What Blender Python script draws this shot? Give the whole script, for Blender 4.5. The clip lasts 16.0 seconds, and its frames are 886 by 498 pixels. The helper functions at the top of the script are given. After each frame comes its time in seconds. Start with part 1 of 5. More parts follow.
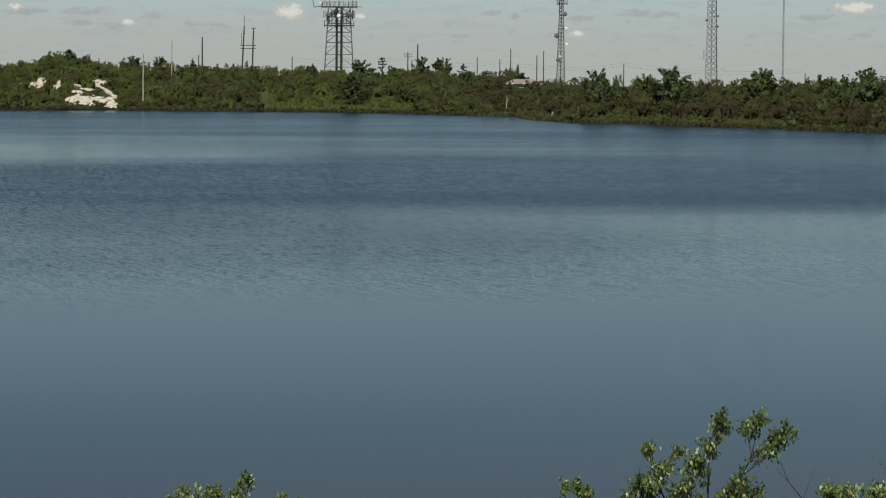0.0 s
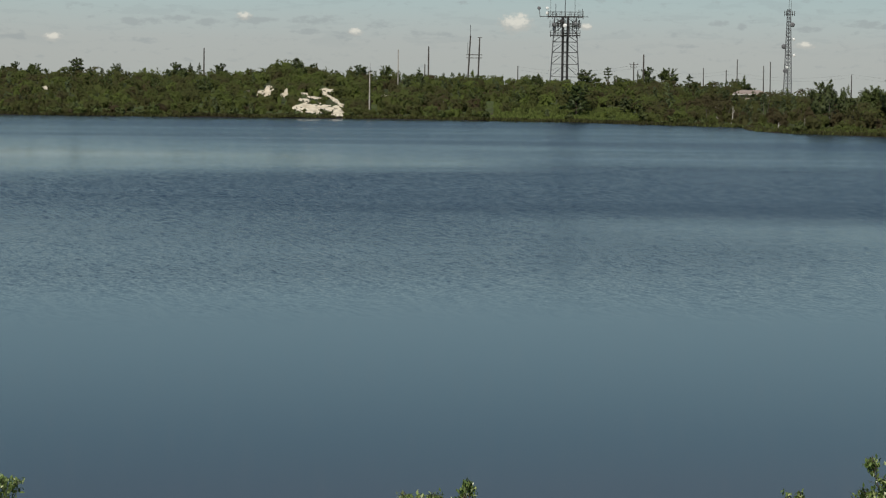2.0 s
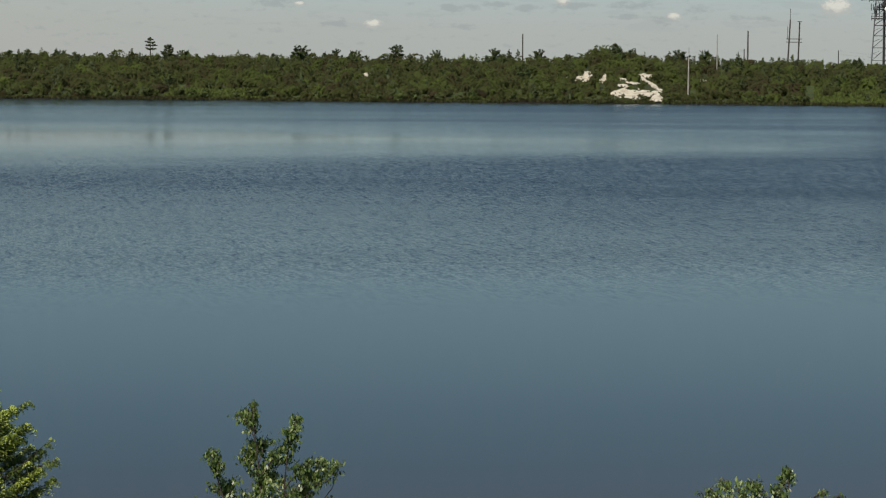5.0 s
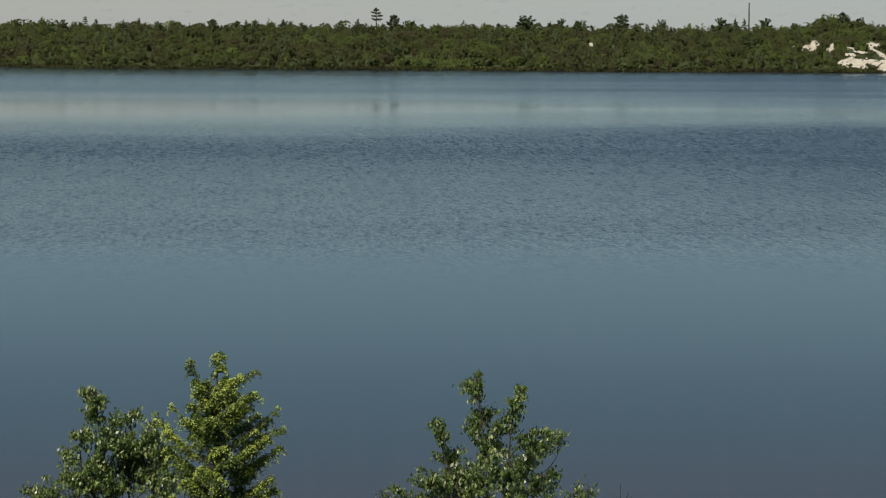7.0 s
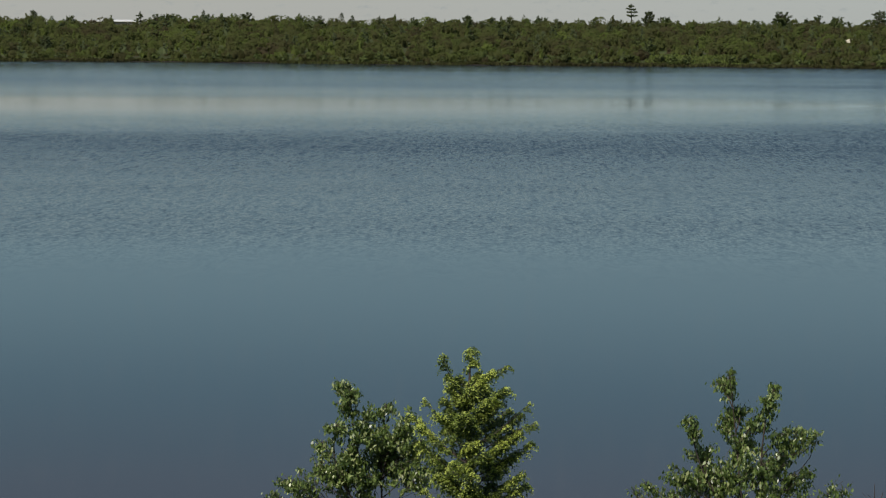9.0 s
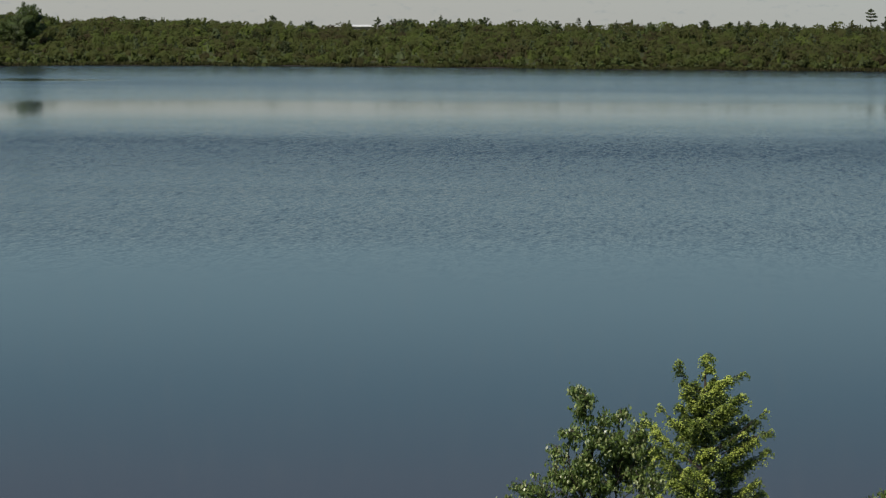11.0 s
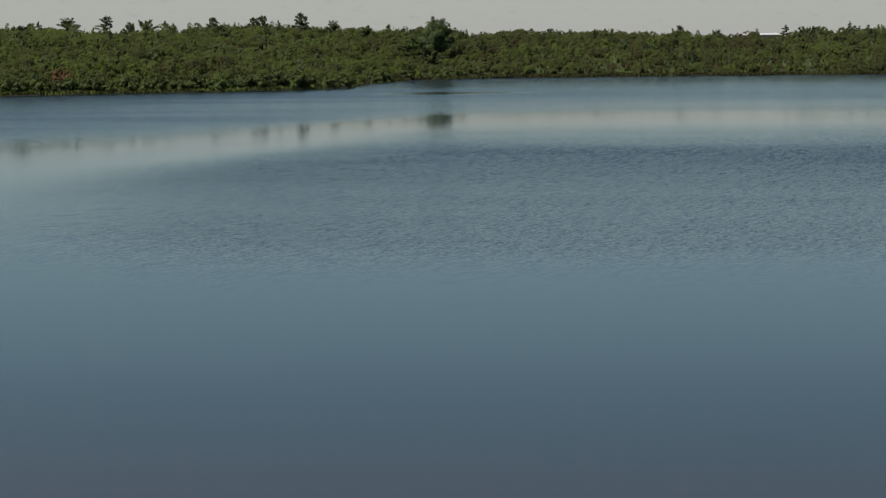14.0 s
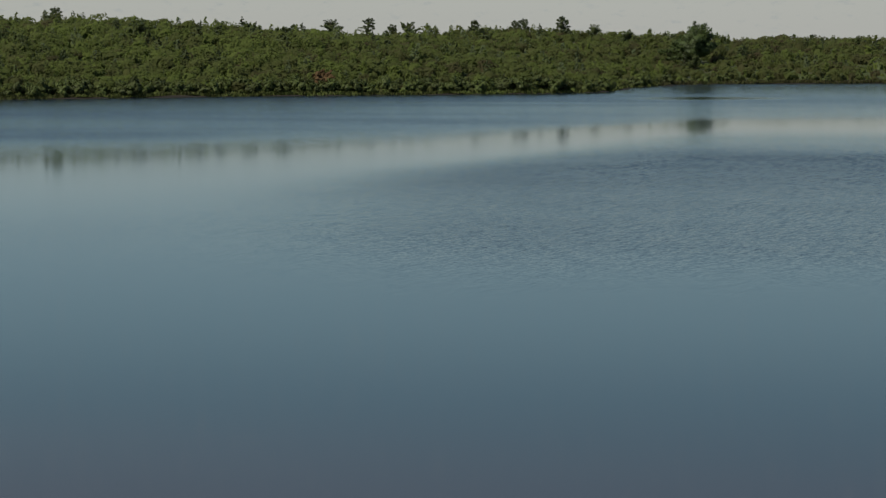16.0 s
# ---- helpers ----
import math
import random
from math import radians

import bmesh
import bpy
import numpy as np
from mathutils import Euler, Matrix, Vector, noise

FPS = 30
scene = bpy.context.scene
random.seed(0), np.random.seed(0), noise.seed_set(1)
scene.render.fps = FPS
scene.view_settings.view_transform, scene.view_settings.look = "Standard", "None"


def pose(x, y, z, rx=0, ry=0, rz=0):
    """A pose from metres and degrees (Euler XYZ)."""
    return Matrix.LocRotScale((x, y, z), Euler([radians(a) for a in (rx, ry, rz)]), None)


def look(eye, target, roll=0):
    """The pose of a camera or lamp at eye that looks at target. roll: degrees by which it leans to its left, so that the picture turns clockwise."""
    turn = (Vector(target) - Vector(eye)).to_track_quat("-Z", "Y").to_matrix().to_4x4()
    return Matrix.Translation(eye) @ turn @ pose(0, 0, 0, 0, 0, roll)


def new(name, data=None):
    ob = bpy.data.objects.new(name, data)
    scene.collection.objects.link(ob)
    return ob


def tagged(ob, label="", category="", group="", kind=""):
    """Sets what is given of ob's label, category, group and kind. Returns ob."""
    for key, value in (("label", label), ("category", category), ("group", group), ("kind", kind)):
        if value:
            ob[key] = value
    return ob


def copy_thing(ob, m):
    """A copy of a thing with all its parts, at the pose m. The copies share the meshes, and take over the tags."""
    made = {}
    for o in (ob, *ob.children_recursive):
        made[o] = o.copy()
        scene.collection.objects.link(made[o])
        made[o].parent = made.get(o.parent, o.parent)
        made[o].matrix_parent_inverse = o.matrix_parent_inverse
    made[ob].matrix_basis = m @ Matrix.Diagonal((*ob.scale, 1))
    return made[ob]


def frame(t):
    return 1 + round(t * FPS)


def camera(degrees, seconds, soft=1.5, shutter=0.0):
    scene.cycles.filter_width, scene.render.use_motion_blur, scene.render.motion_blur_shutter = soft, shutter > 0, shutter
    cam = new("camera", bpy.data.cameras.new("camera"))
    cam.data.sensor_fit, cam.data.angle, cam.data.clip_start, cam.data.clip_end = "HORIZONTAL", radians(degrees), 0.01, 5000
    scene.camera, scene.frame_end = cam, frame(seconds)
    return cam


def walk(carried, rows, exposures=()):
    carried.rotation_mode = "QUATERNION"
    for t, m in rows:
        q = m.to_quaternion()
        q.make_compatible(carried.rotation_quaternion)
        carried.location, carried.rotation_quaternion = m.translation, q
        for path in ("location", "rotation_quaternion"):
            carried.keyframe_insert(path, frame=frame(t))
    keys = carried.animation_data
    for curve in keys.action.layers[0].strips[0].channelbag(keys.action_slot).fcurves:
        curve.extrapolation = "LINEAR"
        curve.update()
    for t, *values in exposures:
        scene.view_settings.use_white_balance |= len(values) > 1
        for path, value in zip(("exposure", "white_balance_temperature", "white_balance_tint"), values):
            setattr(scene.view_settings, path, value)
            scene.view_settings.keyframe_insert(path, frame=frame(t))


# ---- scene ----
EYE = 7.5
cam = camera(17.148, 16.0, soft=1.2)
# seconds, turn to the left, tilt, lean (degrees) of a tripod pan
ROWS = [
    (0, -18.315, -3.472, 0.490),
    (0.5, -17.109, -3.406, 0.476),
    (1, -15.991, -3.363, 0.692),
    (1.5, -14.973, -3.342, 0.879),
    (2, -13.943, -3.331, 0.814),
    (2.5, -12.938, -3.347, 0.651),
    (3, -11.923, -3.380, 0.091),
    (3.5, -10.851, -3.430, -0.082),
    (3.7, -10.429, -3.450, -0.060),
    (5.8, -5.990, -4.020, 0.540),
    (6, -5.535, -4.132, 0.462),
    (6.5, -4.442, -4.262, 0.229),
    (7, -3.345, -4.293, 0.284),
    (7.5, -2.131, -4.313, 0.547),
    (8, -0.918, -4.360, 0.599),
    (8.5, 0.301, -4.368, 0.529),
    (9, 1.606, -4.389, 0.313),
    (9.2, 2.122, -4.370, 0.260),
    (11.3, 6.930, -4.290, 0.320),
    (11.5, 7.433, -4.266, 0.329),
    (12, 8.813, -4.242, 0.055),
    (12.5, 10.352, -4.197, -0.210),
    (13, 11.678, -4.128, -0.677),
    (13.5, 12.916, -4.081, -0.631),
    (14, 14.193, -4.084, -0.744),
    (14.5, 15.464, -4.100, -0.610),
    (15, 16.697, -4.120, -0.580),
    (15.5, 17.913, -4.061, -0.249),
    (16, 19.228, -3.973, -0.184),
]
walk(cam, [(t, pose(0, 0, EYE, 90 + tilt, 0, turn) @ pose(0, 0, 0, 0, 0, lean)) for t, turn, tilt, lean in ROWS])


# ---- node helpers ----
class Net:
    def __init__(self, tree):
        self.t = tree
        tree.nodes.clear()

    def n(self, kind, **kw):
        node = self.t.nodes.new(kind)
        for key, val in kw.items():
            if key == "op":
                node.operation = val
            elif key == "blend":
                node.blend_type = val
            elif key == "dtype":
                node.data_type = val
        return node

    def put(self, sock, val):
        if isinstance(val, bpy.types.NodeSocket):
            self.t.links.new(val, sock)
        elif val is not None:
            sock.default_value = val

    def m(self, op, a, b=None, c=None, clamp=False):
        node = self.n("ShaderNodeMath", op=op)
        node.use_clamp = clamp
        for i, v in enumerate((a, b, c)):
            self.put(node.inputs[i], v)
        return node.outputs[0]

    def noise(self, vec, scale, detail=3.0, rough=0.55):
        node = self.n("ShaderNodeTexNoise")
        self.put(node.inputs["Vector"], vec)
        node.inputs["Scale"].default_value = scale
        node.inputs["Detail"].default_value = detail
        node.inputs["Roughness"].default_value = rough
        return node.outputs["Fac"]

    def ramp(self, fac, stops, smooth=False):
        node = self.n("ShaderNodeValToRGB")
        r = node.color_ramp
        r.interpolation = "CARDINAL" if smooth else "LINEAR"
        while len(r.elements) < len(stops):
            r.elements.new(0.5)
        for e, (p, col) in zip(r.elements, stops):
            e.position = p
            e.color = (*col, 1) if len(col) == 3 else col
        self.put(node.inputs[0], fac)
        return node.outputs[0]

    def mix(self, fac, a, b, blend="MIX"):
        node = self.n("ShaderNodeMix", dtype="RGBA", blend=blend)
        node.clamp_factor = True
        self.put(node.inputs[0], fac)
        for i, v in ((6, a), (7, b)):
            self.put(node.inputs[i], (*v, 1) if isinstance(v, tuple) and len(v) == 3 else v)
        return node.outputs[2]

    def scaled(self, vec, s):
        node = self.n("ShaderNodeVectorMath", op="MULTIPLY")
        self.put(node.inputs[0], vec)
        node.inputs[1].default_value = s
        return node.outputs[0]

    def xyz(self, vec):
        node = self.n("ShaderNodeSeparateXYZ")
        self.put(node.inputs[0], vec)
        return node.outputs

    def vec(self, x, y, z):
        node = self.n("ShaderNodeCombineXYZ")
        for i, v in enumerate((x, y, z)):
            self.put(node.inputs[i], v)
        return node.outputs[0]

    def span(self, v, a, b, lo=0.0, hi=1.0):
        node = self.n("ShaderNodeMapRange")
        node.interpolation_type = "SMOOTHSTEP"
        self.put(node.inputs[0], v)
        for i, q in enumerate((a, b, lo, hi)):
            self.put(node.inputs[i + 1], q)
        return node.outputs[0]


# ---- sky and sun ----
SUN_TURN, SUN_HIGH = 152.0, 46.0   # the sun stands behind, to the left
world = bpy.data.worlds.new("sky")
scene.world = world
world.use_nodes = True
w = Net(world.node_tree)
sky = w.n("ShaderNodeTexSky")
sky.sky_type = "NISHITA"
sky.sun_disc = False
sky.sun_elevation = radians(SUN_HIGH)
sky.sun_rotation = radians(-SUN_TURN)
sky.air_density, sky.dust_density, sky.ozone_density = 1.0, 1.5, 1.5
way = w.n("ShaderNodeTexCoord").outputs["Generated"]
sx, sy, sz = w.xyz(way)
high = w.m("MULTIPLY", w.m("ARCSINE", sz), 57.2958)
turn = w.m("MULTIPLY", w.m("ARCTAN2", w.m("MULTIPLY", sx, -1.0), sy), 57.2958)
# haze: the air's brightness and tint with height above the horizon
up01 = w.m("DIVIDE", high, 90.0, clamp=True)
# the two overhead stops, here and in murk, are raised as unseen fill light
haze = w.ramp(up01, [(0.0, (0.442, 0.467, 0.445)), (0.009, (0.438, 0.477, 0.465)), (0.0165, (0.405, 0.51, 0.515)), (0.028, (0.31, 0.42, 0.45)), (0.045, (0.215, 0.33, 0.385)),
                     (0.071, (0.147, 0.245, 0.305)), (0.107, (0.085, 0.142, 0.208)), (0.2, (0.06, 0.12, 0.225)), (0.42, (0.07, 0.135, 0.26)), (0.62, (0.33, 0.41, 0.53)), (1.0, (0.40, 0.48, 0.60))], True)
murk = w.ramp(up01, [(0.0, (0.437, 0.440, 0.414)), (0.0155, (0.43, 0.452, 0.418)), (0.0195, (0.405, 0.44, 0.41)), (0.0255, (0.315, 0.395, 0.405)), (0.033, (0.275, 0.375, 0.405)), (0.045, (0.21, 0.325, 0.38)), (0.071, (0.147, 0.245, 0.305)),
                     (0.107, (0.085, 0.142, 0.208)), (0.2, (0.06, 0.12, 0.225)), (0.42, (0.07, 0.135, 0.26)), (0.62, (0.33, 0.41, 0.53)), (1.0, (0.40, 0.48, 0.60))], True)
haze = w.mix(w.span(turn, -10.0, 8.0), haze, murk)   # thicker haze low in the north-west
base_sky = w.mix(0.88, w.scaled(sky.outputs[0], (0.085, 0.085, 0.085)), haze)
# flat grey cloud streaks
streak = w.noise(w.vec(w.m("MULTIPLY", turn, 0.9), w.m("MULTIPLY", high, 4.6), 3.7), 1.0, 4.0, 0.6)
fine = w.noise(w.vec(w.m("MULTIPLY", turn, 2.2), w.m("MULTIPLY", high, 6.0), 1.2), 1.0, 4.0, 0.6)
grey = w.m("MULTIPLY", w.span(w.m("ADD", streak, w.m("MULTIPLY", fine, 0.35)), 0.70, 0.80), w.span(high, 0.40, 0.75))
grey = w.m("MULTIPLY", w.m("MULTIPLY", grey, w.span(turn, 2.0, -5.0)), w.span(high, 4.5, 2.5))
cloudy = w.mix(w.m("MULTIPLY", grey, 0.16), base_sky, (0.29, 0.335, 0.345))


def cloudlets(rows):
    """Where small clouds stand: turn, height, half width, half height."""
    found = None
    for a, e, ww, hh in rows:
        dx = w.m("DIVIDE", w.m("SUBTRACT", turn, a), ww)
        dy = w.m("DIVIDE", w.m("SUBTRACT", high, e), hh)
        d = w.m("ADD", w.m("MULTIPLY", dx, dx), w.m("MULTIPLY", dy, dy))
        one = w.m("SUBTRACT", 1.0, d, clamp=True)
        found = one if found is None else w.m("MAXIMUM", found, one)
    return found


# low grey shreds, and small bright heaps
shred = cloudlets(((-10.19, 1.08, 0.55, 0.10), (-11.4, 1.08, 0.65, 0.12), (-11.23, 0.86, 0.36, 0.08), (-12.68, 1.03, 0.36, 0.12), (-13.55, 0.83, 0.62, 0.11), (-11.98, 0.8, 0.38, 0.12),
                   (-19.24, 1.13, 0.26, 0.09), (-19.67, 1.08, 0.13, 0.10), (-18.56, 0.68, 0.36, 0.06), (-20.88, 1.03, 0.38, 0.08), (-22.0, 1.14, 0.45, 0.10), (-22.62, 1.11, 0.36, 0.10), (-25.54, 1.08, 0.65, 0.08),
                   (-26.39, 0.75, 0.24, 0.06), (-4.55, 1.08, 0.68, 0.11), (-5.61, 0.69, 0.40, 0.08), (-7.98, 1.02, 0.52, 0.12), (-8.73, 1.08, 0.34, 0.11), (-4.42, 0.55, 0.40, 0.07), (-8.1, 0.65, 0.42, 0.08), (-9.37, 1.02, 0.40, 0.09)))
torn = w.noise(w.vec(w.m("MULTIPLY", turn, 3.4), w.m("MULTIPLY", high, 8.0), 2.2), 1.0, 5.0, 0.62)
shred = w.span(w.m("ADD", w.m("MULTIPLY", shred, 0.9), w.m("MULTIPLY", w.m("SUBTRACT", torn, 0.5), 3.4)), 0.15, 1.0)
cloudy = w.mix(w.m("MULTIPLY", shred, 0.55), cloudy, (0.31, 0.345, 0.35))
HEAPS = ((-15.3, 1.07, 0.46, 0.25), (-26.25, 1.24, 0.58, 0.20), (-12.18, 0.86, 0.21, 0.11), (-6.34, 0.68, 0.27, 0.12), (-10.02, 1.15, 0.22, 0.10), (-4.9, 1.07, 0.14, 0.08), (-20.88, 0.72, 0.26, 0.09), (-16.67, 1.03, 0.16, 0.09))
puff = cloudlets(HEAPS)
crest = cloudlets([(a, e + 0.35 * hh, ww * 0.85, hh * 0.8) for a, e, ww, hh in HEAPS])
lump = w.noise(w.vec(w.m("MULTIPLY", turn, 6.0), w.m("MULTIPLY", high, 9.0), 0.4), 1.0, 5.0, 0.65)
heap = w.span(w.m("ADD", w.m("MULTIPLY", puff, 0.75), w.m("MULTIPLY", w.m("SUBTRACT", lump, 0.5), 2.0)), 0.08, 0.75)
heap = w.m("MULTIPLY", heap, w.span(puff, 0.0, 0.35))
bright = w.span(w.m("ADD", w.m("MULTIPLY", crest, 0.8), w.m("MULTIPLY", w.m("SUBTRACT", lump, 0.5), 1.3)), 0.1, 0.8)
cloudy = w.mix(w.m("MULTIPLY", heap, 0.8), cloudy, w.mix(bright, (0.47, 0.475, 0.44), (0.74, 0.715, 0.63)))
bg = w.n("ShaderNodeBackground")
w.put(bg.inputs[0], cloudy)
bg.inputs[1].default_value = 1.0
w.put(w.n("ShaderNodeOutputWorld").inputs[0], bg.outputs[0])

sun = new("sun", bpy.data.lights.new("sun", "SUN"))
sun.data.energy, sun.data.angle, sun.data.color = 3.6, radians(0.53), (1.0, 0.94, 0.84)
a, e = radians(SUN_TURN), radians(SUN_HIGH)
SUN_AT = Vector((-math.sin(a) * math.cos(e), math.cos(a) * math.cos(e), math.sin(e)))
sun.matrix_world = look(SUN_AT * 50, (0, 0, 0))


# ---- materials ----
def material(name):
    mat = bpy.data.materials.new(name)
    mat.use_nodes = True
    return mat, Net(mat.node_tree)


def finish(k, color, rough=0.6, metal=0.0, spec=0.5, bump=None, strength=0.3, dist=0.02, glow=0.0):
    b = k.n("ShaderNodeBsdfPrincipled")
    k.put(b.inputs["Base Color"], (*color, 1) if isinstance(color, tuple) else color)
    k.put(b.inputs["Roughness"], rough)
    b.inputs["Metallic"].default_value = metal
    b.inputs["Specular IOR Level"].default_value = spec
    if bump is not None:
        bp = k.n("ShaderNodeBump")
        k.put(bp.inputs["Height"], bump)
        bp.inputs["Strength"].default_value = strength
        bp.inputs["Distance"].default_value = dist
        k.put(b.inputs["Normal"], bp.outputs[0])
    k.put(k.n("ShaderNodeOutputMaterial").inputs[0], b.outputs[0])
    return b


def leaf_material(name, stops, gloss=0.3, rough=0.5, through_light=0.25, patch=0.15):
    """Leaves: the tint of each plant, broken up leaf by leaf and by slow patches."""
    mat, k = material(name)
    att = k.n("ShaderNodeAttribute")
    att.attribute_name = "tint"
    geo = k.n("ShaderNodeNewGeometry")
    slow = k.noise(geo.outputs["Position"], patch, 2.0)
    f = k.m("ADD", att.outputs["Fac"], k.m("MULTIPLY", k.m("SUBTRACT", geo.outputs["Random Per Island"], 0.5), 0.06))
    f = k.m("ADD", f, k.m("MULTIPLY", k.m("SUBTRACT", slow, 0.5), 0.5), clamp=True)
    col = k.ramp(f, stops)
    b = finish(k, col, rough, 0.0, gloss)
    tr = k.n("ShaderNodeBsdfTranslucent")
    k.put(tr.inputs[0], col)
    mx = k.n("ShaderNodeMixShader")
    mx.inputs[0].default_value = through_light
    k.t.links.new(b.outputs[0], mx.inputs[1])
    k.t.links.new(tr.outputs[0], mx.inputs[2])
    out = [q for q in k.t.nodes if q.type == "OUTPUT_MATERIAL"][0]
    k.t.links.new(mx.outputs[0], out.inputs[0])
    return mat


M_SCRUB = leaf_material("scrub leaves", [(0.0, (0.086, 0.068, 0.036)), (0.25, (0.086, 0.083, 0.034)), (0.5, (0.100, 0.112, 0.036)), (0.75, (0.112, 0.138, 0.038)), (1.0, (0.142, 0.180, 0.043))], 0.10, 0.7, 0.54, 0.03)
M_SHORE = leaf_material("shore bush leaves", [(0.0, (0.065, 0.075, 0.025)), (0.5, (0.095, 0.12, 0.034)), (1.0, (0.13, 0.17, 0.045))], 0.2, 0.55, 0.25, 0.05)
M_RUST = leaf_material("rusty dry leaves", [(0.0, (0.10, 0.062, 0.03)), (1.0, (0.155, 0.1, 0.045))], 0.1, 0.7, 0.2)
M_PINE = leaf_material("pine needles", [(0.0, (0.062, 0.078, 0.033)), (0.6, (0.096, 0.118, 0.048)), (1.0, (0.13, 0.16, 0.06))], 0.2, 0.55, 0.32)
M_BROAD = leaf_material("oak leaves", [(0.0, (0.065, 0.082, 0.03)), (0.6, (0.098, 0.123, 0.04)), (1.0, (0.13, 0.165, 0.05))], 0.2, 0.5, 0.34)
M_OAK = leaf_material("dark oak leaves", [(0.0, (0.042, 0.06, 0.02)), (0.6, (0.068, 0.096, 0.028)), (1.0, (0.095, 0.132, 0.038))], 0.25, 0.5, 0.3)
M_GRASS = leaf_material("shore grass", [(0.0, (0.042, 0.034, 0.02)), (0.4, (0.065, 0.065, 0.025)), (0.7, (0.095, 0.115, 0.032)), (1.0, (0.125, 0.16, 0.04))], 0.1, 0.7, 0.25, 0.05)
# top stop of the aspen leaves: pale colour for painted glints
M_ASPEN = leaf_material("aspen leaves", [(0.0, (0.04, 0.066, 0.02)), (0.45, (0.13, 0.195, 0.05)), (0.85, (0.27, 0.35, 0.10)), (1.0, (0.50, 0.55, 0.25))], 0.55, 0.34, 0.36, 1.2)
# dark end: shade put into the colour inside and under the larch tufts
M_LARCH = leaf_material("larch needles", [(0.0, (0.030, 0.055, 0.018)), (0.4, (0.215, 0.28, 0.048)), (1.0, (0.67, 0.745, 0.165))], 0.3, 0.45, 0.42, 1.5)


def bark(name, a, b, scale=18.0):
    mat, k = material(name)
    pos = k.n("ShaderNodeNewGeometry").outputs["Position"]
    g = k.noise(k.scaled(pos, (1, 1, 0.25)), scale, 5.0)
    finish(k, k.mix(k.span(g, 0.35, 0.65), a, b), 0.85, 0, 0.2, g, 0.6, 0.01)
    return mat


M_BARK = bark("dark bark", (0.05, 0.038, 0.028), (0.12, 0.095, 0.07))
M_TWIG = bark("grey brown twig bark", (0.04, 0.031, 0.025), (0.10, 0.08, 0.068), 60.0)
M_STEM = bark("grey lichened stems", (0.10, 0.085, 0.065), (0.26, 0.23, 0.19), 12.0)
M_DEAD = bark("bleached dead wood", (0.36, 0.33, 0.28), (0.55, 0.52, 0.46))
M_POLE = bark("weathered pole wood", (0.045, 0.039, 0.034), (0.095, 0.083, 0.072), 6.0)
M_POLE_PALE = bark("sun bleached pole wood", (0.30, 0.28, 0.24), (0.45, 0.42, 0.37), 6.0)


def metal(name, a, b, rough=0.55, met=0.5):
    mat, k = material(name)
    pos = k.n("ShaderNodeNewGeometry").outputs["Position"]
    g = k.noise(pos, 1.3, 5.0, 0.65)
    finish(k, k.mix(k.span(g, 0.3, 0.7), a, b), rough, met, 0.4)
    return mat


M_STEEL = metal("dull galvanised steel", (0.12, 0.123, 0.128), (0.20, 0.205, 0.21))
# pale and dark steel also stand in for lit and shaded legs of one mast
M_STEEL_PALE = metal("pale galvanised steel", (0.30, 0.31, 0.31), (0.42, 0.43, 0.43), 0.5, 0.3)
M_STEEL_DARK = metal("dark weathered steel", (0.045, 0.045, 0.045), (0.085, 0.08, 0.078))
M_WHITE = metal("white radome paint", (0.74, 0.74, 0.72), (0.82, 0.82, 0.80), 0.4, 0.0)
M_GREYDISH = metal("grey radome paint", (0.10, 0.10, 0.105), (0.15, 0.15, 0.155), 0.5, 0.0)
M_WIRE = metal("black cable", (0.02, 0.02, 0.02), (0.04, 0.04, 0.04), 0.5, 0.0)
M_ROOF = metal("pale roof sheet", (0.62, 0.61, 0.58), (0.74, 0.73, 0.70), 0.6, 0.0)
M_ROOF_TAN = metal("tan roof felt", (0.24, 0.19, 0.155), (0.31, 0.25, 0.21), 0.8, 0.0)
M_WALL = metal("tan wall sheet", (0.38, 0.32, 0.27), (0.46, 0.40, 0.34), 0.7, 0.0)
M_GLASS_DARK = metal("dark window glass", (0.02, 0.025, 0.03), (0.03, 0.035, 0.04), 0.1, 0.0)


def sand_material():
    mat, k = material("white sand")
    pos = k.n("ShaderNodeNewGeometry").outputs["Position"]
    g = k.noise(pos, 0.5, 4.0)
    f = k.noise(pos, 6.0, 5.0, 0.7)
    col = k.mix(k.span(g, 0.45, 0.68), (0.68, 0.60, 0.455), (0.50, 0.42, 0.30))
    col = k.mix(k.span(f, 0.66, 0.76), col, (0.30, 0.25, 0.17))
    finish(k, col, 0.9, 0, 0.2, f, 0.6, 0.15)
    return mat


M_SAND = sand_material()


def ground_material():
    mat, k = material("heath soil and turf")
    pos = k.n("ShaderNodeNewGeometry").outputs["Position"]
    big = k.noise(pos, 0.06, 4.0)
    mid = k.noise(pos, 0.6, 4.0)
    tiny = k.noise(pos, 9.0, 5.0, 0.7)
    col = k.mix(k.span(big, 0.4, 0.62), (0.046, 0.056, 0.019), (0.066, 0.086, 0.026))
    col = k.mix(k.span(mid, 0.5, 0.7), col, (0.06, 0.046, 0.03))
    col = k.mix(k.m("MULTIPLY", k.span(tiny, 0.5, 0.8), 0.3), col, (0.11, 0.11, 0.05))
    wet = k.span(k.m("ADD", k.xyz(pos)[2], k.m("MULTIPLY", mid, 0.3)), 0.62, 0.35)
    col = k.mix(wet, col, (0.028, 0.023, 0.017))
    finish(k, col, 0.95, 0, 0.15, tiny, 0.7, 0.12)
    return mat


M_GROUND = ground_material()


